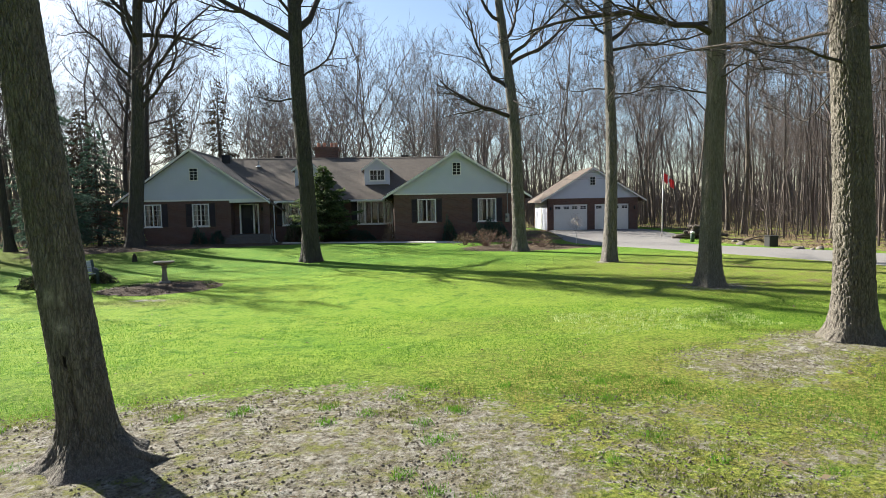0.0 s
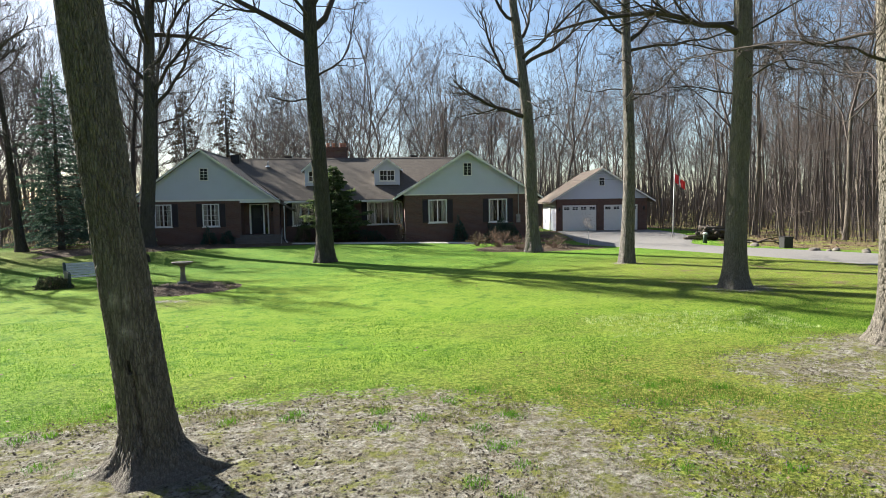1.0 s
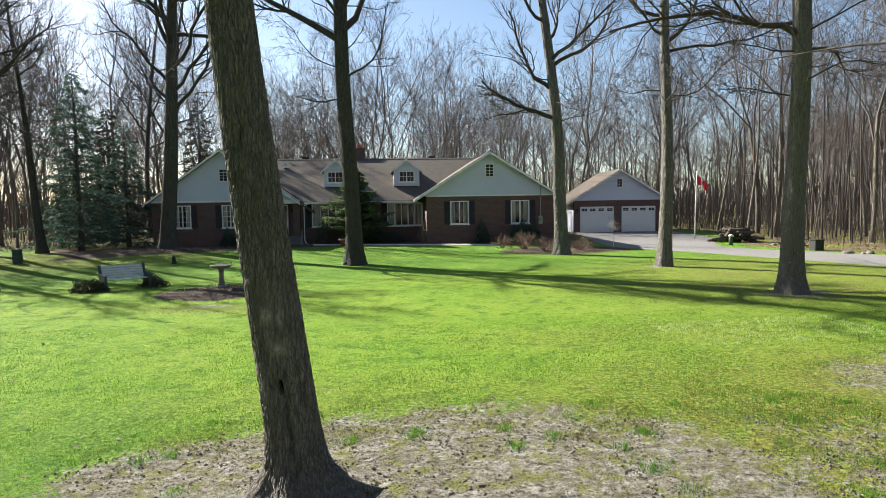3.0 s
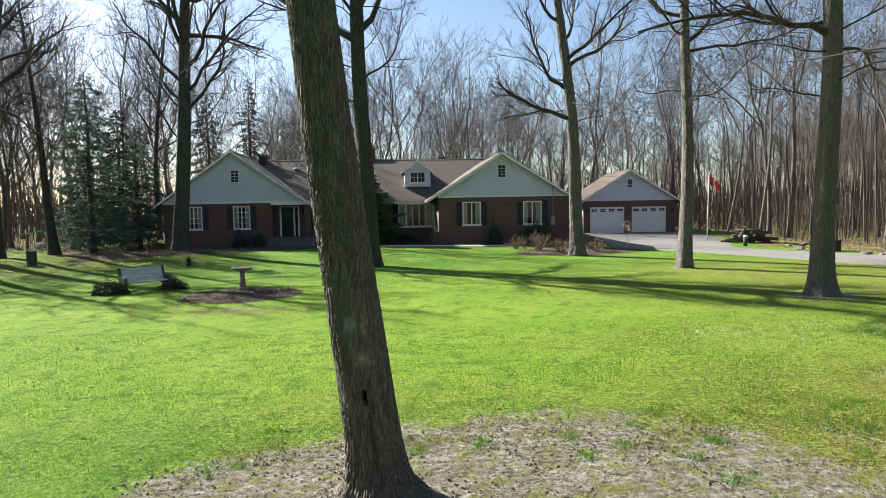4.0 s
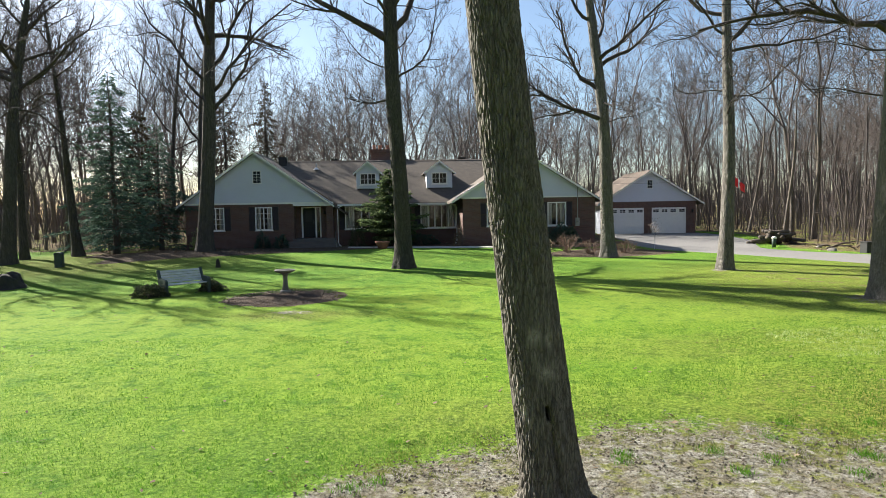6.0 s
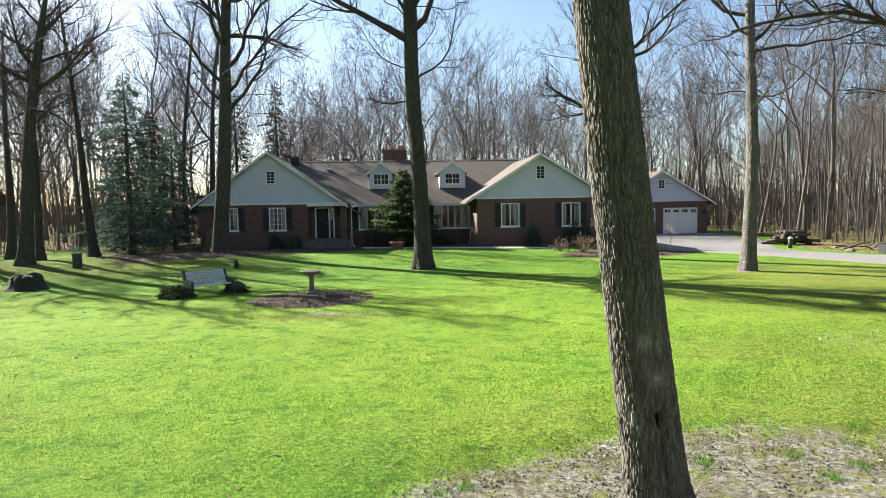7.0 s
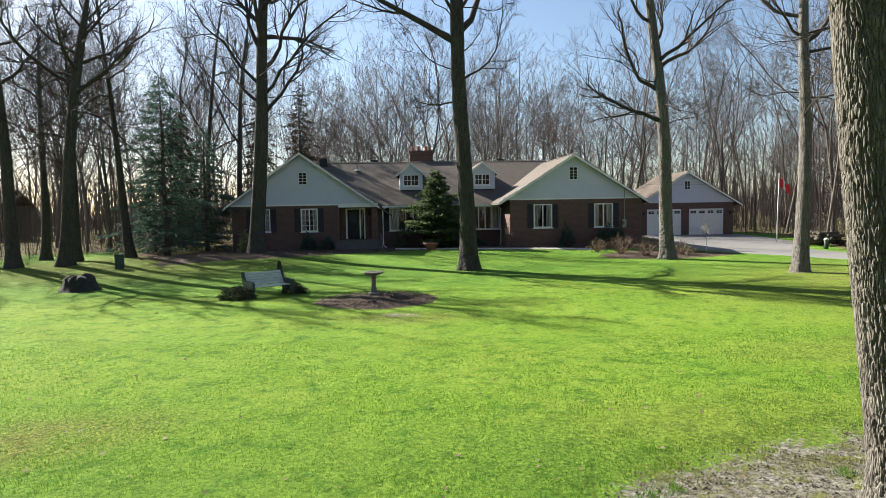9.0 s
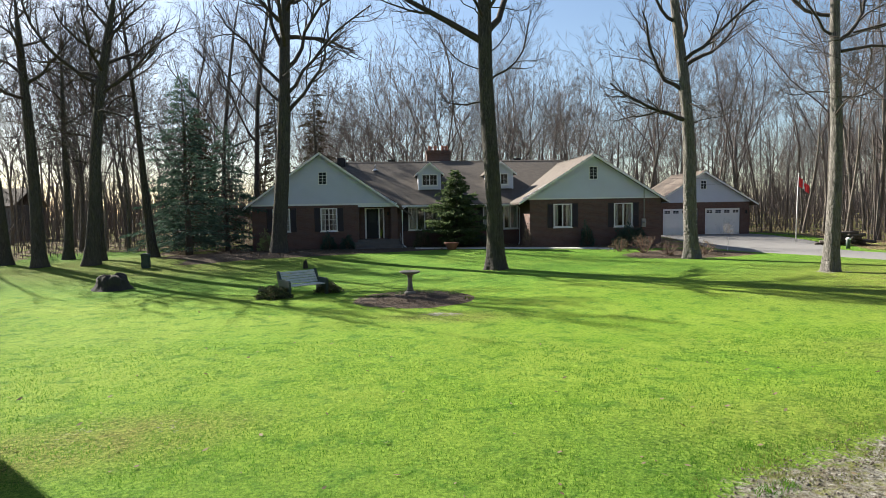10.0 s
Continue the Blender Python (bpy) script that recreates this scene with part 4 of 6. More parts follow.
def big_tree(loc, label, dia, lean, height, first, seed, material, limbs=(), count=11, furrow=0.0, rows=26, sides=20, top=0.35, curve=0.0, flare=0.55, hollow=None, limb_len=0.42, flare_h=0.55, low=5, bend=None, grain=6.5, smooth_patch=None, scars=()):
    """A mature bare tree. lean: sideways metres per metre of height. first: height of the lowest limb. limbs: chosen ones as
    (height, way x, way y, way z, length, radius, lift)."""
    loc = (loc[0], loc[1], zat(*loc))
    e = thing("tree", loc, label, "tree", "mature trees on the lawn", offset=False)
    axis = lambda z: (lean[0] * z + curve * max(0.0, z - 4) ** 2 / 100 + 0.06 * math.sin(0.5 * z + seed), lean[1] * z + 0.05 * math.cos(0.6 * z + seed))
    if bend:
        axis = lambda z: (bend[0] * z + bend[1] * min(z, 6) ** 2 + bend[2] * min(z, 6) ** 3 + 0.12 * max(0.0, z - 6), lean[1] * z)
    radius = lambda z: max(0.02, 0.5 * dia * (1 - (1 - top) * min(1.0, max(z, 0) / (0.75 * height))) * (1 if z < 0.75 * height else max(0.0, (height - z) / (0.25 * height)) * 0.97 + 0.03))
    part("trunk", trunk_mesh(axis, radius, height, seed, rows, sides, furrow, flare, hollow=hollow, flare_h=flare_h, grain=grain, smooth_patch=smooth_patch, scars=scars), material, e, "ridged bark trunk with flared roots")
    t = Tree(seed)
    plan = [(9, 0.42), (7, 0.45), (3, 0.6)]
    for z, x, y, up, length, r, lift in limbs:
        cx, cy = axis(z)
        t.bough((cx, cy, z), (x, y, up), length, r, 1, plan, lift, 0.2)
    for i in range(low):
        z = first * (0.72 + 0.28 * i / max(1, low))
        cx, cy = axis(z)
        az = 2.4 * i + 1.7 * seed
        t.bough((cx, cy, z), (math.cos(az), math.sin(az), 0.15), 2.2 + 2.2 * ((i * 7 + seed) % 5) / 4, 0.032, 1, [(8, 0.45), (6, 0.5), (3, 0.55)], 0.015, 0.2)
    for i in range(count):
        z = first + (height * 0.97 - first) * (i + 0.4) / count
        cx, cy = axis(z)
        az = 2.4 * i + seed
        up = 0.55 + 0.7 * i / count
        t.bough((cx, cy, z), (math.cos(az), math.sin(az), up), limb_len * (height - z) * 0.9 + 1.5, max(0.03, 0.5 * radius(z)), 1, plan, 0.06, 0.2)
    t.add([Vector((*axis(height * 0.9), height * 0.9)), Vector((*axis(height), height))], [0.02, 0.01], 0)
    part("crown", t.meshes("crown")[1], M_TWIG, e, "bare spreading limbs and twigs")
    return e


near_maple = big_tree((-3.385, 5.147), "leaning bare maple with dark furrowed bark in bare earth", 0.468, (-0.12, 0.016), 17, 6.5, 3, M_BARK_NEAR, low=0, furrow=0.013, rows=460, sides=260, top=0.575, flare=1.3, flare_h=0.16,
                      hollow=(-1.60, 1.0, 0.085, 0.055, 0.13), count=9, bend=(-0.1123, -0.0075, 0.0016), grain=9.5, smooth_patch=(-1.45, 0.3, 2.3),
                      scars=((-2.55, 0.98, 0.25, 0.10), (-2.75, 1.13, 0.18, 0.09), (-1.75, 1.62, 0.22, 0.05), (-1.25, 1.60, 0.10, 0.07), (-1.5, 1.32, 0.25, 0.05)))
part("root", MB().tube([(0.24, -0.06, 0.16), (0.40, -0.10, 0.07), (0.56, -0.10, 0.02), (0.74, -0.04, -0.04)], [0.11, 0.075, 0.05, 0.02], 14), M_BARK_NEAR, near_maple, "exposed surface root", smooth=True)
big_tree((6.85, 8.15), "stout bare maple with pale sunlit furrowed bark", 0.59, (-0.02, 0.0), 18, 5.5, 8, M_BARK_NEAR, furrow=0.017, grain=8.0, rows=300, sides=190, top=0.5, flare=0.75, flare_h=0.3, count=9)
big_tree((8.78, 15.7), "tall bare maple with mossy bark on the lawn", 0.62, (0.0, 0.0), 19, 7.5, 5, M_BARK_NEAR, furrow=0.016, grain=7.0, rows=180, sides=120, top=0.5, flare_h=0.4, count=9,
         limbs=[(7.0, -1, 0.1, 0.45, 5.5, 0.10, -0.02), (6.6, 0.9, 0.3, 0.2, 3.5, 0.05, 0.0), (7.4, -0.5, 0.8, 0.2, 4.5, 0.06, 0.0)])
big_tree((8.81, 23.6), "slender straight bare maple on the lawn", 0.53, (-0.004, 0.0), 20, 8.5, 6, M_BARK_PALE, furrow=0.012, rows=60, sides=32, top=0.5, flare=0.4, count=10, limb_len=0.34,
         limbs=[(8.6, 1, -0.2, 0.25, 5.0, 0.07, 0.04), (9.2, -1, 0.3, 0.3, 4.0, 0.06, 0.04), (6.9, 1, 0.3, 0.1, 3.2, 0.04, 0.02)])
big_tree((6.71, 30.8), "shaggy pale-barked tree with a low sweeping limb", 0.68, (-0.055, 0.0), 19, 9.5, 11, M_BARK_PALE, furrow=0.045, grain=3.2, rows=130, sides=56, top=0.5, flare=0.5, curve=-0.35, count=9,
         limbs=[(7.0, -1, -0.1, 0.02, 4.6, 0.13, 0.13), (8.4, -0.9, 0.2, 0.4, 5.0, 0.12, 0.12), (9.6, 0.9, 0.2, 0.7, 5.5, 0.12, 0.09)])
big_tree((-4.0, 28.3), "tall forked bare maple before the house", 0.80, (-0.03, 0.0), 21, 12.5, 13, M_BARK, furrow=0.02, grain=5.0, rows=90, sides=50, top=0.6, flare=0.5, count=13, limb_len=0.5,
         limbs=[(10.6, 0.8, -0.1, 0.9, 8.0, 0.17, 0.08), (10.2, -0.9, 0.1, 0.75, 8.0, 0.17, 0.06), (8.4, 0.9, 0.1, 0.7, 4.5, 0.06, 0.08), (7.6, -1, -0.1, -0.1, 2.4, 0.05, 0.05), (11.2, -0.8, -0.5, 0.8, 6.0, 0.08, 0.05), (11.4, 0.8, -0.5, 0.8, 6.0, 0.08, 0.05)])
big_tree((-15.3, 37.2), "dark branching maple on the mulched mound", 0.84, (0.06, 0.0), 22, 11.5, 17, M_BARK, furrow=0.02, grain=5.0, rows=90, sides=50, top=0.6, flare=0.5, count=15, limb_len=0.5,
         limbs=[(7.8, 0.95, 0.0, 0.5, 7.0, 0.13, 0.07), (9.0, 0.9, -0.2, 0.3, 7.5, 0.12, 0.05), (10.5, 0.8, 0.2, 0.6, 7.0, 0.14, 0.07), (9.6, -0.8, 0.1, 1.0, 6.5, 0.11, 0.08), (8.6, -0.9, 0.0, 0.8, 6.5, 0.10, 0.04), (11.5, -0.3, 0.1, 1.0, 7, 0.14, 0.06)])
big_tree((-24.6, 34.2), "dark leaning bare tree at the lawn's edge", 0.70, (0.10, 0.0), 15.5, 9.0, 19, M_BARK, furrow=0.015, grain=5.0, rows=60, sides=40, curve=0.5, top=0.55, count=14, limb_len=0.5,
         limbs=[(9.4, -0.9, 0.0, 0.7, 6.5, 0.12, 0.05), (8.8, 0.9, 0.0, 0.5, 6.0, 0.10, 0.06), (8.0, 0.9, -0.2, -0.1, 5.0, 0.06, 0.02)])
big_tree((-27.2, 34.5), "tall leaning bare tree at the lawn's edge", 0.62, (-0.035, 0.0), 15, 8.5, 23, M_BARK, rows=40, sides=20, top=0.6, count=9)
big_tree((-25.3, 37.2), "thin bare tree at the lawn's edge", 0.42, (-0.01, 0.0), 13.5, 6.5, 29, M_BARK, rows=30, sides=16, count=9)
big_tree((-28.9, 40.6), "bare tree at the edge of the woods", 0.55, (0.02, 0.0), 15, 8.0, 31, M_BARK, rows=30, sides=16, count=9)
big_tree((-30.6, 37.2), "bare tree with red-brown bark at the woods", 0.62, (-0.06, 0.0), 14.5, 8.0, 37, M_BARK, rows=30, sides=16, count=9)
big_tree((-22.75, 38.0), "leaning slim bare tree beside the spruce", 0.5, (-0.08, 0.0), 17, 9.0, 41, M_BARK, rows=30, sides=16, count=8)
for tx, ty, th, seed in ((-19.4, 50.5, 23, 61), (-23.6, 57.0, 24, 64)):
    big_tree((tx, ty), "tall dark bare tree behind the spruces", 0.48, (0.01, 0.0), th, 7.5, seed, M_BARK, rows=30, sides=14, top=0.4, count=12, limb_len=0.5, curve=0.6)
big_tree((-18.75, 12.9), "bare lawn tree that throws a long shadow", 0.55, (0.0, 0.0), 17, 12.5, 43, M_BARK, rows=30, sides=16, count=5)

# the woods: a few kinds of slim tall trees, set out again and again
def wood_lines(seed, height, dia, fork, leaders, plan, points, least):
    """A woodland tree: a pole that forks into a few leaders, which sweep up and fan out into twigs."""
    rr = random.Random(seed)
    t = Tree(seed, points, least)
    t.spread = (0.4, 0.9)
    bx, by = rr.uniform(-0.05, 0.05), rr.uniform(-0.05, 0.05)
    k, top = 8, height * fork
    pts = [Vector((bx * z + 0.16 * math.sin(0.5 * z + seed), by * z + 0.16 * math.cos(0.4 * z + seed), z)) for z in np.linspace(-0.3, top, k)]
    rad = [0.5 * dia * (1.3 if i == 0 else 1 - 0.4 * i / (k - 1)) for i in range(k)]
    t.add(pts, rad, 0)
    for i in range(leaders):
        az = 6.283 * (i + 0.6 * rr.random()) / leaders + seed
        lean = 0.12 if i == 0 else rr.uniform(0.5, 0.95)
        q = pts[-1] if i < 2 else pts[-1 - i % 3]
        t.bough(q, (math.cos(az) * lean, math.sin(az) * lean, 1.0), (height - q.z) * rr.uniform(0.82, 1.08), rad[-1] * (0.85 if i == 0 else 0.66), 1, plan, 0.045, 0.16)
    for i in range(3):
        j = rr.randrange(k // 2, k - 1)
        az = rr.uniform(0, 6.28)
        t.bough(pts[j], (math.cos(az), math.sin(az), 0.5), 0.16 * height * rr.uniform(0.6, 1.2), max(0.02, 0.25 * rad[j]), 2, plan[1:], 0.06, 0.16)
    return t


def wood_tree(seed, height, dia, first, count):
    e = thing("woodland_tree", (0, 0, 0), "slim bare woodland tree with grey bark", "tree", "trees of the woods", offset=False)
    tr, cr = wood_lines(seed, height, dia, first, count, [(9, 0.42), (6, 0.48), (3, 0.6)], (8, 6, 4, 3, 2), 0.009).meshes("crown", (8, 4, 3, 3, 3))
    part("trunk", tr, M_BARK_WOOD, e)
    part("crown", cr, M_TWIG_FAR, e)
    return e


kinds = [wood_tree(100 + i, h, d, f, c) for i, (h, d, f, c) in enumerate(((20.5, 0.34, 0.42, 3), (18, 0.25, 0.5, 2), (21, 0.42, 0.34, 4), (15, 0.17, 0.45, 2), (19, 0.32, 0.38, 3), (10, 0.11, 0.3, 2)))]
placed = []
wr = random.Random(77)


def plant(x, y, kind, scale, turn):
    m = Matrix.Translation((x, y, zat(x, y))) @ Matrix.Rotation(wr.gauss(0, 0.035), 4, 'X') @ Matrix.Rotation(wr.gauss(0, 0.035), 4, 'Y') @ Matrix.Rotation(turn, 4, 'Z')
    c = copy_thing(kind, m)
    c.scale = (scale, scale, scale * wr.uniform(0.9, 1.08))
    placed.append((x, y))


def scatter(n, x0, x1, y0, y1, gap, ok, pick=(0, 0, 1, 1, 2, 3, 3, 4, 4, 5)):
    made = tries = 0
    while made < n and tries < n * 40:
        tries += 1
        x, y = wr.uniform(x0, x1), wr.uniform(y0, y1)
        if not ok(x, y) or any((x - a) ** 2 + (y - b) ** 2 < gap * gap for a, b in placed):
            continue
        plant(x, y, kinds[wr.choice(pick)], wr.uniform(0.85, 1.12), wr.uniform(0, 6.28))
        made += 1


by_drive = lambda x, y: x > 23.2 + (1.2 if y < 30 else 0) and not (x < 24.5 and y > 44)
scatter(36, 23, 34, 22, 56, 1.4, by_drive, (0, 1, 1, 3, 3, 4, 5, 5))
scatter(40, 26, 60, 22, 62, 1.4, by_drive)
scatter(70, -50, 36, 59, 76, 1.8, lambda x, y: not (11 < x < 23 and y < 60))
scatter(34, -62, -22, 45, 64, 2.0, lambda x, y: x < -21 - max(0, 48 - y) * 0.9)
for k, (x, y) in zip(kinds, ((-44, 70), (-28, 74), (30, 66), (44, 52), (-36, 56), (28, 58))):
    k.location = (x, y, zat(x, y))


def far_woods():
    """The woods farther back, past counting, as one mesh."""
    rr = random.Random(5)
    kinds_far = [wood_lines(200 + i, h, d, f, c, [(8, 0.45), (6, 0.5)], (7, 4, 3, 2, 2), 0.018) for i, (h, d, f, c) in enumerate(((20, 0.42, 0.4, 3), (18, 0.32, 0.45, 3), (21, 0.46, 0.35, 4), (13, 0.2, 0.3, 3)))]
    parts = []
    for t in kinds_far:
        a = [(np.array(me_v), me_f) for me_v, me_f in t.arrays((5, 3, 3, 3, 3))]
        parts.append(a)
    vs, fs, n = [], [], 0
    made = 0
    while made < 330:
        x, y = rr.uniform(-130, 120), rr.uniform(40, 135)
        if (y < 77 and -60 < x < 58) or abs(x) > 40 + 0.75 * y or (x < -25 and rr.random() < 0.5):
            continue
        made += 1
        v, f = parts[rr.randrange(len(parts))][0]
        a, s = rr.uniform(0, 6.28), rr.uniform(0.8, 1.08)
        c, sn = math.cos(a) * s, math.sin(a) * s
        w = np.stack([v[:, 0] * c - v[:, 1] * sn + x, v[:, 0] * sn + v[:, 1] * c + y, v[:, 2] * s + zat(x, y)], -1)
        vs.append(w)
        fs.append(f + n)
        n += len(w)
    ob = part("far_woods", raw_mesh("far_woods", np.concatenate(vs), np.concatenate(fs)), M_TWIG_FAR, None)
    tagged(ob, "dense bare grey-brown woods behind the house", "woods", kind="stuff")


far_woods()


def brush():
    """Saplings and whippy undergrowth along the edge of the woods."""
    rr = random.Random(15)
    P, R = [], []
    while len(P) < 7500:
        x, y = rr.uniform(-60, 58), rr.uniform(24, 80)
        if not ((y > 58) or (x > 22.8 and y > 20) or (x < -21 - max(0, 48 - y) * 1.0 and y > 42)):
            continue
        h = rr.uniform(0.5, 3.2) if rr.random() < 0.8 else rr.uniform(3, 7)
        z = zat(x, y) - 0.05
        dx, dy = rr.gauss(0, 0.28) * h, rr.gauss(0, 0.28) * h
        P.append([(x, y, z), (x + 0.3 * dx, y + 0.3 * dy, z + 0.45 * h), (x + dx, y + dy, z + h)])
        R.append([0.006 + 0.0035 * h, 0.004 + 0.0025 * h, 0.003])
    while len(P) < 7950:
        x, y = rr.uniform(-60, 58), rr.uniform(24, 80)
        if not ((y > 60 and x > -14) or (x > 23.4 and y > 20)):
            continue
        h = rr.uniform(7, 15)
        z = zat(x, y) - 0.05
        dx, dy = rr.gauss(0, 0.07) * h, rr.gauss(0, 0.07) * h
        P.append([(x, y, z), (x + 0.3 * dx, y + 0.3 * dy, z + 0.45 * h), (x + dx, y + dy, z + h)])
        R.append([0.0045 * h + 0.015, 0.0035 * h + 0.008, 0.008])
    v, f = tubes(np.array(P), np.array(R), 3)
    far = []
    while len(far) < 7500:
        x, y = rr.uniform(-150, 150), rr.uniform(60, 150)
        if abs(x) < 62 and y < 84 or abs(x) > 60 + 0.7 * y:
            continue
        h = rr.uniform(3, 9)
        z = zat(x, y) - 0.1
        dx, dy = rr.gauss(0, 0.2) * h, rr.gauss(0, 0.2) * h
        far.append([(x, y, z), (x + 0.3 * dx, y + 0.3 * dy, z + 0.45 * h), (x + dx, y + dy, z + h)])
    vf, ff = tubes(np.array(far), np.tile([0.09, 0.065, 0.02], (len(far), 1)), 3)
    tagged(part("far_undergrowth", raw_mesh("far_undergrowth", vf, ff), M_TWIG_FAR, None), "dense far brush and saplings in the woods", "undergrowth", kind="stuff")
    tagged(part("undergrowth", raw_mesh("undergrowth", v, f), M_TWIG_FAR, None), "tangle of bare saplings and brush in the woods", "undergrowth", kind="stuff")


brush()


def woods_around():
    """Unseen woods that close the place behind and beside the camera's way. They are added to block sky light."""
    rr = random.Random(25)
    forms = [wood_lines(300 + i, h, d, 0.3, 4, [(7, 0.45), (2, 0.6)], (6, 4, 3, 2, 2), 0.045).arrays((5, 3, 3, 3, 3))[0] for i, (h, d) in enumerate(((20, 0.45), (17, 0.35), (21, 0.5)))]
    vs, fs, n, made = [], [], 0, 0
    while made < 560:
        x, y = rr.uniform(-95, 95), rr.uniform(-75, 24)
        if y > -16 and -42 < x < 38:
            continue
        made += 1
        v, f = forms[made % 3]
        a, s = rr.uniform(0, 6.28), rr.uniform(0.85, 1.1)
        c, sn = math.cos(a) * s, math.sin(a) * s
        vs.append(np.stack([v[:, 0] * c - v[:, 1] * sn + x, v[:, 0] * sn + v[:, 1] * c + y, v[:, 2] * s + zat(x, y)], -1))
        fs.append(f + n)
        n += len(v)
    ob = part("woods_around", raw_mesh("woods_around", np.concatenate(vs), np.concatenate(fs)), M_TWIG_FAR, None)
    tagged(ob, "unseen bare woods added round the lawn to block sky light", "woods", kind="stuff")


woods_around()


# ---- evergreens and shrubs ----
def sprays(centres, ways, length, width, droop, rr, twist=1.0):
    """Small pointed leaf sprays (two triangles each) from points along ways."""
    c, w = np.asarray(centres), np.asarray(ways)
    n = len(c)
    w = w + rr.normal(0, 0.35 * twist, w.shape)
    w[:, 2] -= droop
    w /= np.linalg.norm(w, axis=1, keepdims=True) + 1e-9
    s = np.cross(w, rr.normal(0, 1, w.shape))
    s /= np.linalg.norm(s, axis=1, keepdims=True) + 1e-9
    l = length * rr.uniform(0.6, 1.3, (n, 1))
    h = width * rr.uniform(0.6, 1.3, (n, 1))
    v = np.stack([c, c + w * l * 0.5 + s * h, c + w * l, c + w * l * 0.45 - s * h], 1)
    v[:, 2, 2] -= 0.15 * l[:, 0]
    return v.reshape(-1, 3), np.arange(4 * n).reshape(-1, 4)


def conifer(name, loc, height, width, label, material, seed, whorls, per, density, low=0.06, droop=0.25, length=0.24, lw=0.035, thin=1.0, group="evergreens"):
    rr = np.random.default_rng(seed)
    loc = (*loc, zat(*loc))
    e = thing(name, loc, label, "evergreen tree", group, offset=False)
    zs = np.linspace(-0.2, height, 14)
    part("trunk", MB().tube([(0.03 * math.sin(z), 0.03 * math.cos(z), z) for z in zs], [0.02 + 0.018 * (height - z) for z in zs], 9), M_BARK, e, "straight brown trunk", smooth=True)
    P, W, BP, BR = [], [], [], []
    for i in range(whorls):
        t = low + (0.985 - low) * i / (whorls - 1)
        z = t * height
        reach = 0.5 * width * (1 - t) ** 0.8 * (0.85 + 0.3 * math.sin(2.1 * i + seed)) * (0.35 + 0.65 * min(1, t / 0.12)) + 0.1
        for j in range(per):
            a = 2 * math.pi * (j + rr.random()) / per + i * 1.3
            r = reach * rr.uniform(0.45, 1.2)
            tip = np.array([math.cos(a) * r, math.sin(a) * r, -droop * r + 0.12 * r * rr.random()])
            mid = tip * 0.5 + np.array([0, 0, 0.02 * r])
            b0 = np.array([0, 0, z + rr.uniform(-0.15, 0.15)])
            BP.append([b0, b0 + mid, b0 + tip])
            BR.append([0.012 + 0.006 * r, 0.008, 0.003])
            n = max(3, int(density * r * thin * rr.uniform(0.6, 1.2)))
            s = rr.uniform(0.15, 1.0, n) ** 0.7
            side = np.array([-math.sin(a), math.cos(a), 0])
            off = rr.normal(0, 1, (n, 1)) * side * 0.16 * r * (1 - 0.5 * s[:, None]) + rr.normal(0, 0.03, (n, 3))
            P.append(b0 + tip * s[:, None] + np.array([0, 0, 0.04]) * r * np.sin(3.14 * s)[:, None] + off)
            W.append(np.tile(tip / (np.linalg.norm(tip) + 1e-6), (n, 1)) + off * 2.0)
    v, f = tubes(np.array(BP), np.array(BR), 3)
    tagged(part("bough_layer", raw_mesh("bough_layer", v, f), M_TWIG, e), kind="stuff")
    v, f = sprays(np.concatenate(P), np.concatenate(W), length, lw, 0.15, rr)
    part("crown", raw_mesh("crown", v, f, False), material, e, "layered needle branches with gaps")
    return e


conifer("spruce", (-21.1, 39.1), 10.9, 6.2, "blue-green spruce with open layered branches", M_NEEDLE, 1, 38, 6, 36, low=0.05, droop=0.10, length=0.30, lw=0.03)
conifer("spruce", (-19.7, 42.6), 8.2, 6.0, "dark bushy spruce beside the house", M_NEEDLE, 2, 28, 6, 32, low=0.05, droop=0.15, length=0.30, lw=0.03)
conifer("spruce", (-23.4, 43.5), 6.5, 5.6, "young spruce at the edge of the woods", M_NEEDLE, 3, 22, 6, 28, low=0.05, length=0.30, lw=0.03)
conifer("cedar", (-22.6, 47.0), 10.0, 6.4, "brownish thin cedar behind the spruces", M_NEEDLE_BROWN, 4, 40, 7, 28, low=0.05)
conifer("cedar", (-18.8, 56.5), 13.0, 6.5, "brownish tall cedar behind the house", M_NEEDLE_BROWN, 5, 40, 7, 26, low=0.1)
conifer("cedar", (-15.6, 58.5), 14.5, 6.0, "brownish tall cedar behind the gable", M_NEEDLE_BROWN, 6, 40, 7, 26, low=0.1)
conifer("garden_cedar", (-4.45, 40.75), 4.95, 4.7, "dense green cedar tree by the windows", M_YEW, 7, 26, 9, 75, low=0.02, droop=-0.15, length=0.20, lw=0.05, group="")


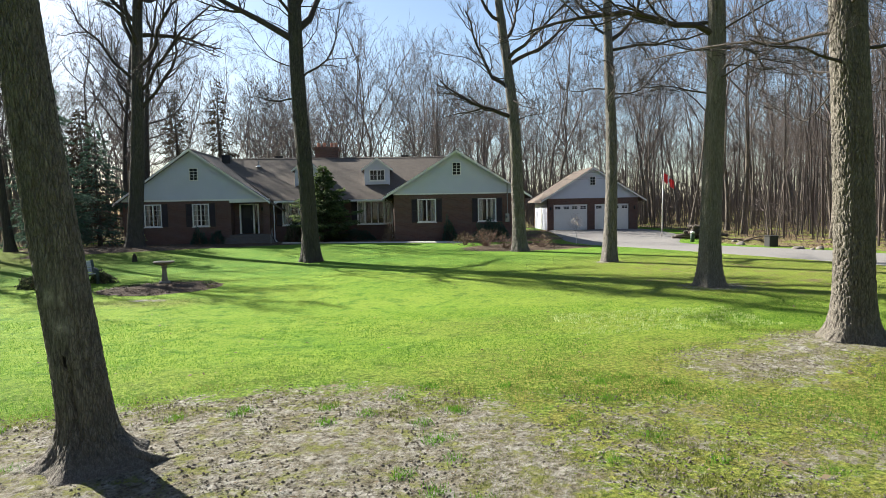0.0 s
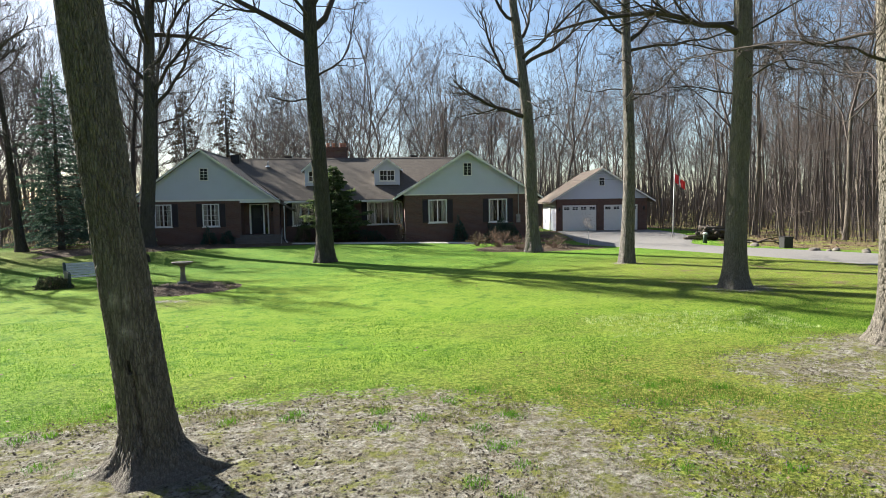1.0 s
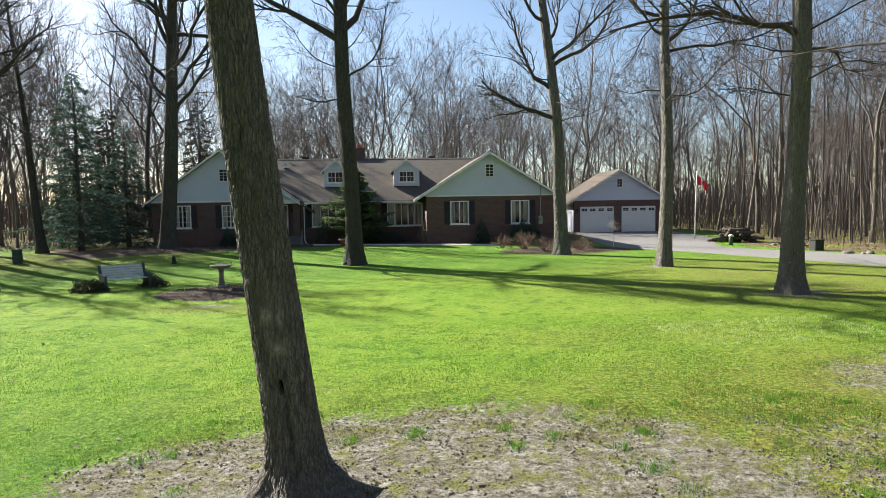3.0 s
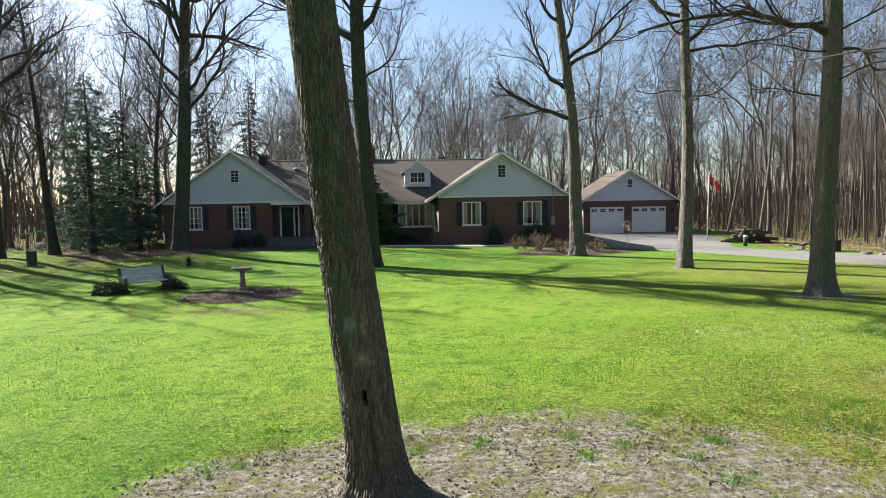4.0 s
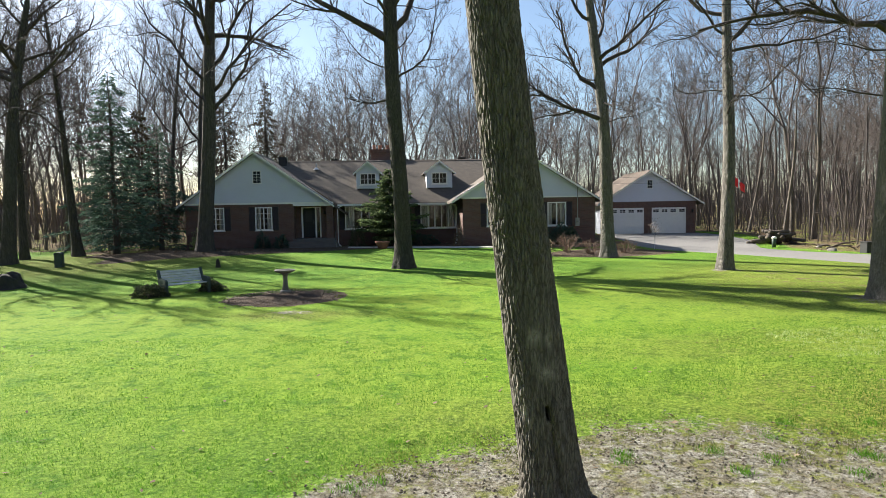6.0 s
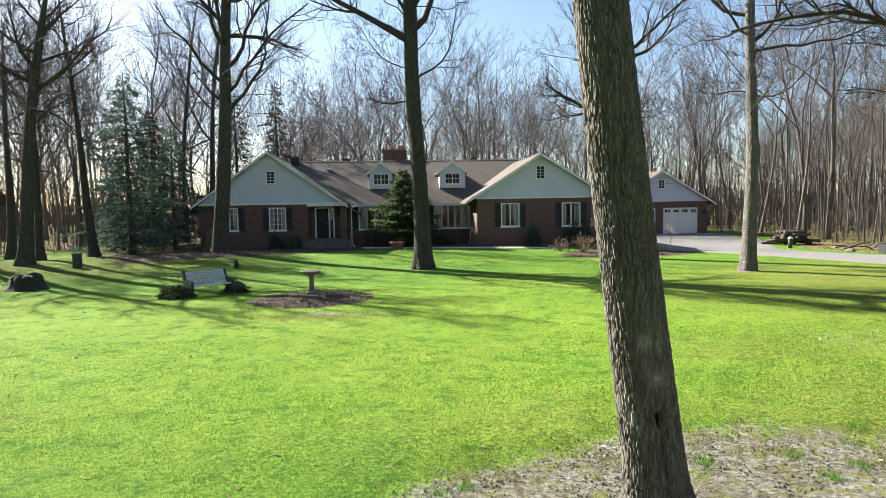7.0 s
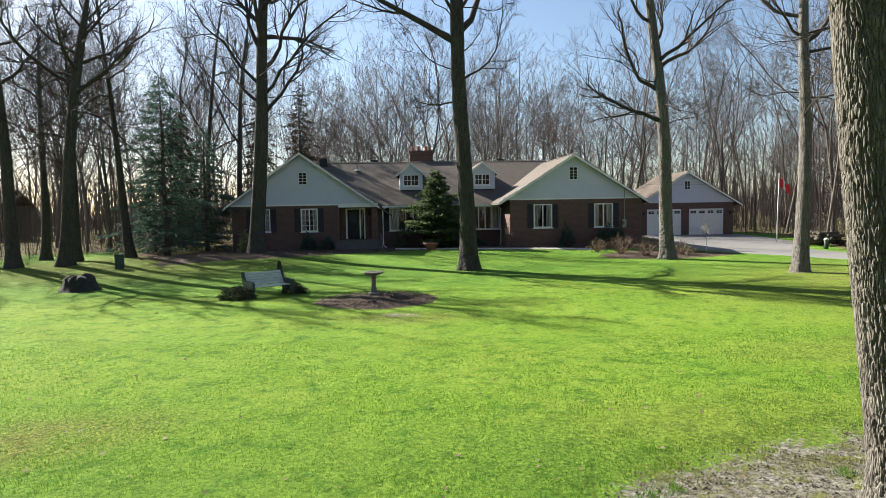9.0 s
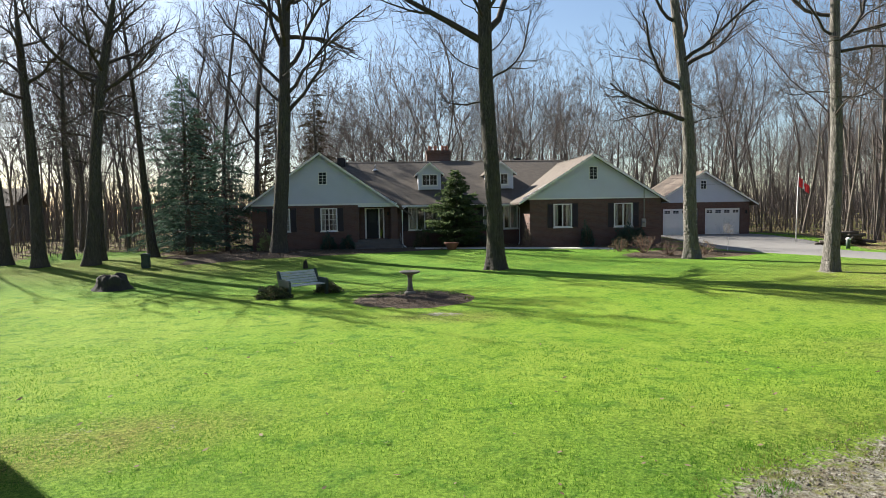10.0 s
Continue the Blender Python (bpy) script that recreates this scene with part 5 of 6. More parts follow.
def shrub(loc, sx, sy, h, label, material, seed, n=1400, size=0.06, stems=26, leafy=True, name="shrub"):
    rr = np.random.default_rng(seed)
    loc = (*loc, zat(*loc) - 0.02)
    e = thing(name, loc, label, "shrub", offset=False)
    P, R = [], []
    for i in range(stems):
        a, q = rr.uniform(0, 6.28), rr.uniform(0.2, 1.0)
        x, y, z = math.cos(a) * sx * q, math.sin(a) * sy * q, h * rr.uniform(0.6, 1.05) * (1.1 - 0.35 * q * q)
        P.append([(0.15 * x, 0.15 * y, 0), (0.6 * x, 0.6 * y, 0.55 * z), (x, y, z)])
        R.append([0.012, 0.008, 0.003])
        if not leafy:
            for k in range(3):
                b = np.array([0.6 * x, 0.6 * y, 0.55 * z]) + np.array([0.4 * x, 0.4 * y, 0.45 * z]) * rr.random()
                P.append([tuple(b), tuple(b + rr.normal(0, 0.1, 3) * h + (0, 0, 0.08 * h)), tuple(b + rr.normal(0, 0.16, 3) * h + (0, 0, 0.2 * h))])
                R.append([0.006, 0.004, 0.002])
    v, f = tubes(np.array(P), np.array(R), 4)
    tagged(part("stem_tangle", raw_mesh("stem_tangle", v, f), M_DRYSTEM, e), kind="stuff")
    if leafy:
        u = rr.normal(0, 1, (n, 3))
        u /= np.linalg.norm(u, axis=1, keepdims=True)
        u[:, 2] = np.abs(u[:, 2])
        lump = 1 + 0.22 * np.sin(5 * u[:, 0] + seed) * np.cos(4 * u[:, 1] + 2 * seed) + 0.12 * np.sin(9 * u[:, 2] + 7 * u[:, 0])
        q = (rr.uniform(0.35, 1.0, n) ** 0.45 * lump)[:, None]
        v, f = sprays(u * q * np.array([sx, sy, h]), u + (0, 0, 0.3), size * 1.8, size * 0.5, 0.0, rr, 1.6)
        part("foliage", raw_mesh("foliage", v, f, False), material, e, "small leaves with gaps")
    return e


shrub((6.55, 38.6), 1.15, 0.55, 1.25, "dark clipped evergreen shrub under the window", M_NEEDLE, 21, 4200)
shrub((3.75, 38.9), 0.42, 0.35, 1.35, "dark upright evergreen shrub at the brick wall", M_NEEDLE, 22, 1700)
shrub((-0.15, 38.7), 0.42, 0.35, 1.35, "yellowish dry shrub at the house corner", M_DEADLEAF, 23, 300, stems=34)
shrub((-12.9, 41.5), 0.5, 0.4, 1.0, "dark low evergreen shrub at the brick wall", M_NEEDLE, 24, 1500)
shrub((-11.6, 41.3), 0.45, 0.4, 0.9, "dark low evergreen shrub beside the steps", M_NEEDLE, 25, 1300)
shrub((-16.9, 41.3), 0.55, 0.45, 1.3, "pale flowering shrub by the corner of the house", M_SHOOT, 26, 700)
shrub((-2.5, 41.8), 1.4, 0.5, 0.75, "low dark shrub under the picture window", M_NEEDLE, 27, 2600)
shrub((-6.7, 41.7), 0.55, 0.45, 1.45, "grey-green shrub beside the cedar", M_SHRUB, 28, 1300)
shrub((5.35, 33.6), 1.0, 0.7, 0.95, "reddish bare shrub with dry stems", M_DEADLEAF, 29, 0, stems=46, leafy=False)
shrub((6.2, 32.4), 0.7, 0.6, 0.75, "reddish bare shrub beside the tree", M_DEADLEAF, 30, 0, stems=40, leafy=False)
shrub((8.3, 32.6), 0.9, 0.6, 0.7, "pale dry shrub in the mulch bed", M_DEADLEAF, 31, 260, stems=40)
shrub((4.2, 34.4), 0.6, 0.5, 0.8, "dry brown shrub in the mulch bed", M_DEADLEAF, 32, 160, stems=30)
shrub((-12.75, 21.75), 0.58, 0.42, 0.42, "low dull-green heath shrub at the bench", M_SHRUB, 33, 2300, 0.045)
shrub((-11.05, 22.95), 0.42, 0.34, 0.42, "low yellow-green heath shrub at the bench", M_SHRUB, 34, 1500, 0.045)

sap = thing("sapling", (11.1, 35.2, zat(11.1, 35.2)), "thin young tree with pale buds", "sapling", offset=False)
part("stem", MB().tube([(0, 0, -0.05), (0.02, 0, 0.5), (0.0, 0.02, 1.1)], [0.018, 0.015, 0.01], 7), M_POLE, sap)
sr = np.random.default_rng(41)
sp = [[(0, 0, 0.75 + 0.06 * i), tuple(sr.normal(0, 0.13, 3) + (0, 0, 1.05 + 0.05 * i)), tuple(sr.normal(0, 0.22, 3) + (0, 0, 1.3 + 0.04 * i))] for i in range(14)]
v, f = tubes(np.array(sp), np.tile([0.008, 0.005, 0.003], (14, 1)), 4)
tagged(part("twig_tuft", raw_mesh("twig_tuft", v, f), M_TWIG, sap), kind="stuff")
v, f = sprays(sr.normal(0, 0.2, (260, 3)) + (0, 0, 1.25), sr.normal(0, 1, (260, 3)), 0.07, 0.02, 0, sr)
tagged(part("bud_cluster", raw_mesh("bud_cluster", v, f, False), M_BUD, sap), kind="stuff")

# ---- garden things ----
bench = thing("garden_bench", (-11.82, 22.43, zat(-11.82, 22.43)), "weathered grey wooden slat bench with dark ends on the lawn", "bench", turn=36, offset=False)
for i in range(5):
    part("seat_slat", MB().box(-0.68, 0.68, -0.27 + i * 0.105, -0.27 + i * 0.105 + 0.09, 0.36, 0.39), M_BENCH, bench, bevel=0.006)
for i in range(5):
    part("back_slat", MB().box(-0.68, 0.68, -0.014, 0.014, -0.042, 0.042).turned(pose(0, 0.28 + 0.055 * i, 0.45 + 0.085 * i, -33)), M_BENCH, bench, bevel=0.006)
for x in (-0.72, 0.72):
    outline = [(-0.34, -0.03), (-0.22, -0.03), (-0.16, 0.14), (0.18, 0.14), (0.24, -0.03), (0.38, -0.03), (0.42, 0.30), (0.60, 0.78), (0.58, 0.86), (0.50, 0.87), (0.34, 0.58), (-0.26, 0.57), (-0.35, 0.52), (-0.37, 0.30)]
    part("bench_end", MB().slab([(x - 0.045, y, z) for y, z in outline], 0.09, (1, 0, 0)), M_BENCH_END, bench, "dark green cast bench end with armrest", bevel=0.012)

bz = zat(-8.13, 20.98)
bath = thing("birdbath", (-8.13, 20.98, bz), "grey concrete pedestal birdbath in the flower bed", "birdbath", offset=False)
part("base", MB().lathe([(0.19, -0.04), (0.19, 0.05), (0.16, 0.08), (0.12, 0.10)], 24), M_CONCRETE, bath, smooth=True)
part("pedestal", MB().lathe([(0.115, 0.10), (0.10, 0.16), (0.08, 0.3), (0.075, 0.45), (0.085, 0.58), (0.12, 0.64)], 24), M_CONCRETE, bath, smooth=True)
part("bowl", MB().lathe([(0.10, 0.64), (0.22, 0.67), (0.33, 0.72), (0.345, 0.755), (0.33, 0.765), (0.29, 0.745), (0.2, 0.715), (0.05, 0.70)], 32), M_CONCRETE, bath, "shallow round bowl", smooth=True)


def lumpy(r, seed, sx=1.0, sy=1.0, sz=0.7, n=3):
    """A rough boulder."""
    bm = bmesh.new()
    bmesh.ops.create_icosphere(bm, subdivisions=n, radius=1.0)
    for v in bm.verts:
        d = 1 + 0.28 * noise.noise(v.co * 1.3 + Vector((seed * 7.1, 0, 0))) + 0.12 * noise.noise(v.co * 3.7 + Vector((0, seed * 3.3, 0)))
        v.co = Vector((v.co.x * sx * r * d, v.co.y * sy * r * d, max(-0.25, v.co.z) * sz * r * d))
    me = bpy.data.meshes.new("rock")
    bm.to_mesh(me)
    bm.free()
    me.shade_smooth()
    return me


def stump(loc, r, h, seed, label, rough=0.2):
    e = thing("tree_stump", (*loc, zat(*loc) - 0.03), label, "stump", offset=False)
    n = 44
    v = []
    for k, (q, z) in enumerate(((1.45, 0), (1.2, 0.25), (1.03, 0.6), (0.96, 0.95), (0.80, 1.1), (0.5, 1.2), (0.2, 1.15))):
        for i in range(n):
            a = 2 * math.pi * i / n
            d = 1 + rough * noise.noise((2 * math.cos(a), 2 * math.sin(a), seed + 0.4 * z)) + 0.5 * rough * noise.noise((7 * math.cos(a), 7 * math.sin(a), seed))
            zz = z * h * (1 + (0.35 * noise.noise((1.6 * math.cos(a), 1.6 * math.sin(a), seed + 9)) + 0.2 * noise.noise((6 * math.cos(a), 6 * math.sin(a), seed + 3)) if z > 0.5 else 0))
            v.append((r * q * d * math.cos(a), r * q * d * math.sin(a), zz))
    f = [(k * n + i, k * n + (i + 1) % n, (k + 1) * n + (i + 1) % n, (k + 1) * n + i) for k in range(6) for i in range(n)] + [tuple(range(6 * n, 7 * n))]
    part("wood", MB().add(v, f), M_STUMP, e, "dark rotten wood", smooth=True)
    return e


stump((-19.85, 25.9), 0.58, 0.46, 4.2, "broad dark rotten tree stump on the lawn")
stump((-12.95, 30.9), 0.10, 0.32, 7.7, "small dark broken stump on the lawn")

flagpole = thing("flagpole", (19.1, 40.6, zat(19.1, 40.6)), "slim white flagpole with a hanging red and white flag", "flagpole", offset=False)
part("pole", MB().tube([(0, 0, -0.05), (0.04, 0, 2.4), (0.10, 0, 4.7)], [0.04, 0.035, 0.025], 10), M_POLE, flagpole, smooth=True)
part("finial", MB().lathe([(0.01, 0), (0.045, 0.03), (0.05, 0.06), (0.01, 0.10)], 12, (0.10, 0, 4.68)), M_POLE, flagpole)
part("flag", MB().add(
    [(0.12 + 0.085 * i + 0.02 * math.sin(i), 0.10 * math.sin(1.3 * i), 4.55 - 0.075 * i - 0.62 * k) for k in (0, 1) for i in range(4)], [(i, i + 1, i + 5, i + 4) for i in range(3)]), M_RED, flagpole, "drooping red flag cloth")
part("flag_middle", MB().add([(0.38 + 0.085 * i, 0.10 * math.sin(1.3 * (i + 3)), 4.32 - 0.075 * i - 0.60 * k) for k in (0, 1) for i in range(4)], [(i, i + 1, i + 5, i + 4) for i in range(3)]), M_WHITECLOTH, flagpole, "drooping white flag cloth")
part("flag_end", MB().add([(0.64 + 0.07 * i, 0.10 * math.sin(1.3 * (i + 6)), 4.10 - 0.08 * i - 0.56 * k) for k in (0, 1) for i in range(4)], [(i, i + 1, i + 5, i + 4) for i in range(3)]), M_RED, flagpole, "drooping red flag cloth")
part("flag_emblem", MB().slab([(0.52 + 0.10 * math.cos(a) * q, 0.02, 3.93 + 0.14 * math.sin(a) * q) for a, q in ((math.pi * i / 5, 1.0 if i % 2 == 0 else 0.5) for i in range(10))], 0.2, (0, -1, 0)), M_RED, flagpole, "red leaf emblem")

binx = thing("compost_bin", (19.8, 29.4, zat(19.8, 29.4)), "black square plastic bin by the driveway", "bin", offset=False)
part("body", MB().box(-0.24, 0.24, -0.24, 0.24, -0.02, 0.52), M_BLACKBIN, binx, bevel=0.02)
part("lid", MB().box(-0.27, 0.27, -0.27, 0.27, 0.523, 0.58), M_BLACKBIN, binx, bevel=0.015)
post = thing("utility_post", (18.2, 34.6, zat(18.2, 34.6)), "short faded green post with a white cap", "post", offset=False)
part("post", MB().lathe([(0.12, -0.03), (0.12, 0.5), (0.10, 0.52)], 14), M_GREENBOX, post, smooth=True)
part("cap", MB().lathe([(0.14, 0.52), (0.14, 0.6), (0.05, 0.66)], 14), M_WHITE, post, smooth=True)

box = thing("utility_box", (-21.1, 32.5, zat(-21.1, 32.5)), "faded green metal utility box on the lawn", "utility box", offset=False)
part("body", MB().box(-0.18, 0.18, -0.15, 0.15, -0.03, 0.62), M_GREENBOX, box, bevel=0.02)
part("cap", MB().box(-0.20, 0.20, -0.17, 0.17, 0.623, 0.66).slab([(-0.2, -0.17, 0.66), (0.2, -0.17, 0.66), (0.12, -0.17, 0.74), (-0.12, -0.17, 0.74)], 0.34, (0, 1, 0)), M_GREENBOX, box, bevel=0.01)
planter = thing("planter", (-5.0, 38.6, zat(-5.0, 38.6)), "wide terracotta bowl planter before the cedar", "planter", offset=False)
part("bowl", MB().lathe([(0.24, -0.02), (0.30, 0.10), (0.42, 0.32), (0.46, 0.40), (0.46, 0.45), (0.42, 0.45), (0.38, 0.36), (0.05, 0.34)], 28), M_CLAY, planter, smooth=True)
part("soil", MB().lathe([(0.375, 0.365), (0.36, 0.375), (0.1, 0.40), (0.02, 0.40)], 24), M_CHIP, planter, "dark potting soil", smooth=True)

rk = random.Random(12)
for i, (x, y, r) in enumerate(((19.5, 26.9, 0.32), (20.0, 27.3, 0.24), (19.9, 26.4, 0.22), (20.6, 26.8, 0.3), (21.4, 25.9, 0.26), (20.9, 25.3, 0.2), (19.1, 31.0, 0.34), (22.2, 24.3, 0.25), (20.3, 33.6, 0.26), (21.2, 34.5, 0.22))):
    ob = part("rock", lumpy(0.65 * r, i + 1.5, 1.2, 0.9, 0.75), M_STONE, None)
    ob.location = (x, y, zat(x, y) + 0.06 * r)
    ob.rotation_euler = (0, 0, rk.uniform(0, 6))
    tagged(ob, "grey weathered field stone beside the driveway", "rock", "stones along the driveway")
for i in range(36):
    lv = i % 5
    x, y, l, a = 20.3 + rk.uniform(-1.3, 1.3) * (1 - 0.15 * lv), 37.6 + rk.uniform(-0.6, 0.6), rk.uniform(0.6, 1.5), rk.uniform(-1.1, 1.1)
    ob = part("log", MB().tube([(-l / 2, 0, 0), (0, 0.02, 0.01), (l / 2, 0, 0)], [0.11, 0.105, 0.1], 10).mesh("log", True), M_LOG, None)
    ob.location = (x, y, zat(x, y) + 0.1 + 0.17 * lv)
    ob.rotation_euler = (0, rk.uniform(-0.12, 0.12), a)
    tagged(ob, "old brown firewood log in a loose pile", "log", "pile of logs")
for i in range(5):
    x, y, a = 19.6 + rk.uniform(-0.2, 2.4), 32.6 + rk.uniform(-0.8, 0.8), rk.uniform(0.0, 0.5)
    l = rk.uniform(0.9, 1.7)
    ob = part("fallen_branch", MB().tube([(0, 0, 0), (0.5 * l, 0.1, 0.06), (l, 0.05, 0.0)], [0.05, 0.04, 0.02], 8).mesh("fallen_branch", True), M_LOG, None)
    ob.location = (x, y, zat(x, y) + 0.05)
    ob.rotation_euler = (0, -a * 0.6, rk.uniform(-0.6, 0.6) + (3.1 if i % 2 else 0))
    tagged(ob, "grey fallen branch propped in the brush", "branch", "fallen branches")


def cable(a, b, sag, name):
    pts = [Vector(a).lerp(Vector(b), t) - Vector((0, 0, 4 * sag * t * (1 - t))) for t in np.linspace(0, 1, 25)]
    ob = part(name, MB().tube(pts, [0.007] * 25, 6).mesh(name, True), M_CABLE, None)
    return tagged(ob, "thin pale overhead service cable from the house", "cable", "overhead cables")


cable((7.75, 39.2, 4.55), (24.6, 29.6, 6.1), 0.75, "service_cable")
cable((7.75, 39.2, 4.2), (24.6, 29.6, 5.6), 0.75, "service_cable")

# the neighbours beyond the trees
nb = thing("neighbour_house", (-56.5, 72.0, 0.0), "grey neighbouring house half hidden by trees", "house", offset=False)
part("wall", wall_y(MB(), -4, 6.0, -0.5, 4.0, 0, 0.3, [(0.2, 1.4, 2.2, 3.5), (2.6, 3.8, 2.2, 3.5), (0.2, 1.4, 0.2, 1.4), (2.6, 3.8, 0.2, 1.4)]), plain("grey siding", (0.17, 0.17, 0.18), 0.7), nb)
part("wall", MB().box(-4, 6, 6, 6.3, -0.5, 4.0), M_ROOM, nb)
part("wall", MB().box(5.7, 6, 0.3, 6, -0.5, 4.0), M_ROOM, nb)
part("roof", MB().slab([(-4.4, -0.5, 3.9), (6.4, -0.5, 3.9), (6.4, 3.2, 6.0), (-4.4, 3.2, 6.0)], 0.15), M_ROOF, nb)
part("roof", MB().slab([(-4.4, 3.2, 6.0), (6.4, 3.2, 6.0), (6.4, 6.8, 3.9), (-4.4, 6.8, 3.9)], 0.15), M_ROOF, nb)
for x0, z0 in ((0.2, 2.2), (2.6, 2.2), (0.2, 0.2), (2.6, 0.2)):
    window(nb, x0, x0 + 1.2, z0, z0 + (1.3 if z0 > 1 else 1.2), 0, 2, curtain=False)


# ---- grass, shoots, leaves and clods, past counting ----
gr = np.random.default_rng(9)


def inside(x, y, field):
    """How much of a ground field lies at the points (nearest grid point)."""
    i = np.clip(np.searchsorted(gx, x), 0, len(gx) - 1)
    j = np.clip(np.searchsorted(gy, y), 0, len(gy) - 1)
    return field[j, i]


def blades(name, x, y, h0, h1, width, material, label, lean=0.5):
    n = len(x)
    z = gz(x, y) - 0.005
    h = gr.uniform(h0, h1, n)
    a, b = gr.uniform(0, 6.28, n), gr.uniform(0, 6.28, n)
    l = lean * h * gr.random(n)
    w = width * gr.uniform(0.6, 1.4, n)
    v = np.stack([np.stack([x - w * np.cos(b), y - w * np.sin(b), z], -1), np.stack([x + w * np.cos(b), y + w * np.sin(b), z], -1),
                  np.stack([x + l * np.cos(a), y + l * np.sin(a), z + h], -1)], 1).reshape(-1, 3)
    ob = part(name, raw_mesh(name, v, np.arange(3 * n).reshape(-1, 3), False), material, None)
    return tagged(ob, label, "grass", kind="stuff")


def strewn(n, x0, x1, y0, y1, keep):
    x, y = gr.uniform(x0, x1, n), gr.uniform(0, 1, n)
    y = y0 * (y1 / y0) ** y
    k = keep(x, y)
    return x[k], y[k]


patchy = lambda x, y: np.array([noise.noise((a * 1.6, b * 1.6, 3)) + 0.6 * noise.noise((a * 5, b * 5, 8)) for a, b in zip(x, y)])
x, y = strewn(210000, -17, 10, 3.4, 14, lambda x, y: (inside(x, y, dirt) < 0.35) & (inside(x, y, mulch) < 0.4))
blades("lawn_grass", x, y, 0.018, 0.046, 0.0045, M_BLADE, "short bright green lawn grass")
x, y = strewn(150000, -7, 9, 3.2, 12, lambda x, y: (inside(x, y, dirt) > 0.12) & (inside(x, y, dirt) < 0.97))
k = patchy(x, y) > 0.02
blades("dry_grass", x[k], y[k], 0.018, 0.048, 0.004, M_BLADE_DRY, "thin dull grass tufts in bare earth", 0.9)
tx, ty = gr.uniform(-5.5, 4, 40), gr.uniform(3.4, 7.4, 40)
x, y = np.repeat(tx, 90) + gr.normal(0, 0.07, 40 * 90), np.repeat(ty, 90) + gr.normal(0, 0.07, 40 * 90)
blades("grass_tufts", x, y, 0.02, 0.065, 0.005, M_BLADE, "longer bright grass tufts", 0.8)
tx, ty = gr.uniform(3.0, 7.2, 330), gr.uniform(10.1, 12.4, 330)
x, y = np.repeat(tx, 9) + gr.normal(0, 0.035, 330 * 9), np.repeat(ty, 9) + gr.normal(0, 0.035, 330 * 9)
blades("bulb_shoots", x, y, 0.025, 0.065, 0.007, M_SHOOT, "pale spring bulb shoots in clumps", 0.3)
a = gr.uniform(0, 6.28, 22)
tx, ty = -8.02 + 1.75 * np.cos(a), 20.35 + 1.75 * np.sin(a)
k = ty > 19.8
x, y = np.repeat(tx[k], 14) + gr.normal(0, 0.06, 14 * k.sum()), np.repeat(ty[k], 14) + gr.normal(0, 0.06, 14 * k.sum())
blades("bed_plants", x, y, 0.04, 0.11, 0.012, M_BLADE_DRY, "green shoots round the flower bed", 0.5)


def flat_leaves(name, x, y, size, material, label):
    n = len(x)
    z = gz(x, y) + 0.012
    a, t = gr.uniform(0, 6.28, n), gr.uniform(-0.7, 0.7, n)
    s = size * gr.uniform(0.5, 1.5, n)
    u = np.stack([np.cos(a), np.sin(a), 0.4 * np.sin(t)], -1) * s[:, None]
    w = np.stack([-np.sin(a), np.cos(a), 0.6 * np.sin(2 * t)], -1) * s[:, None] * 0.45
    c = np.stack([x, y, z], -1)
    up = np.array([0, 0, 1.0]) * s[:, None] * 0.35
    v = np.stack([c - u, c + w + up * 0.6, c + u + up, c - w + up * 0.3], 1).reshape(-1, 3)
    ob = part(name, raw_mesh(name, v, np.arange(4 * n).reshape(-1, 4), False), material, None)
    return tagged(ob, label, "leaves", kind="stuff")


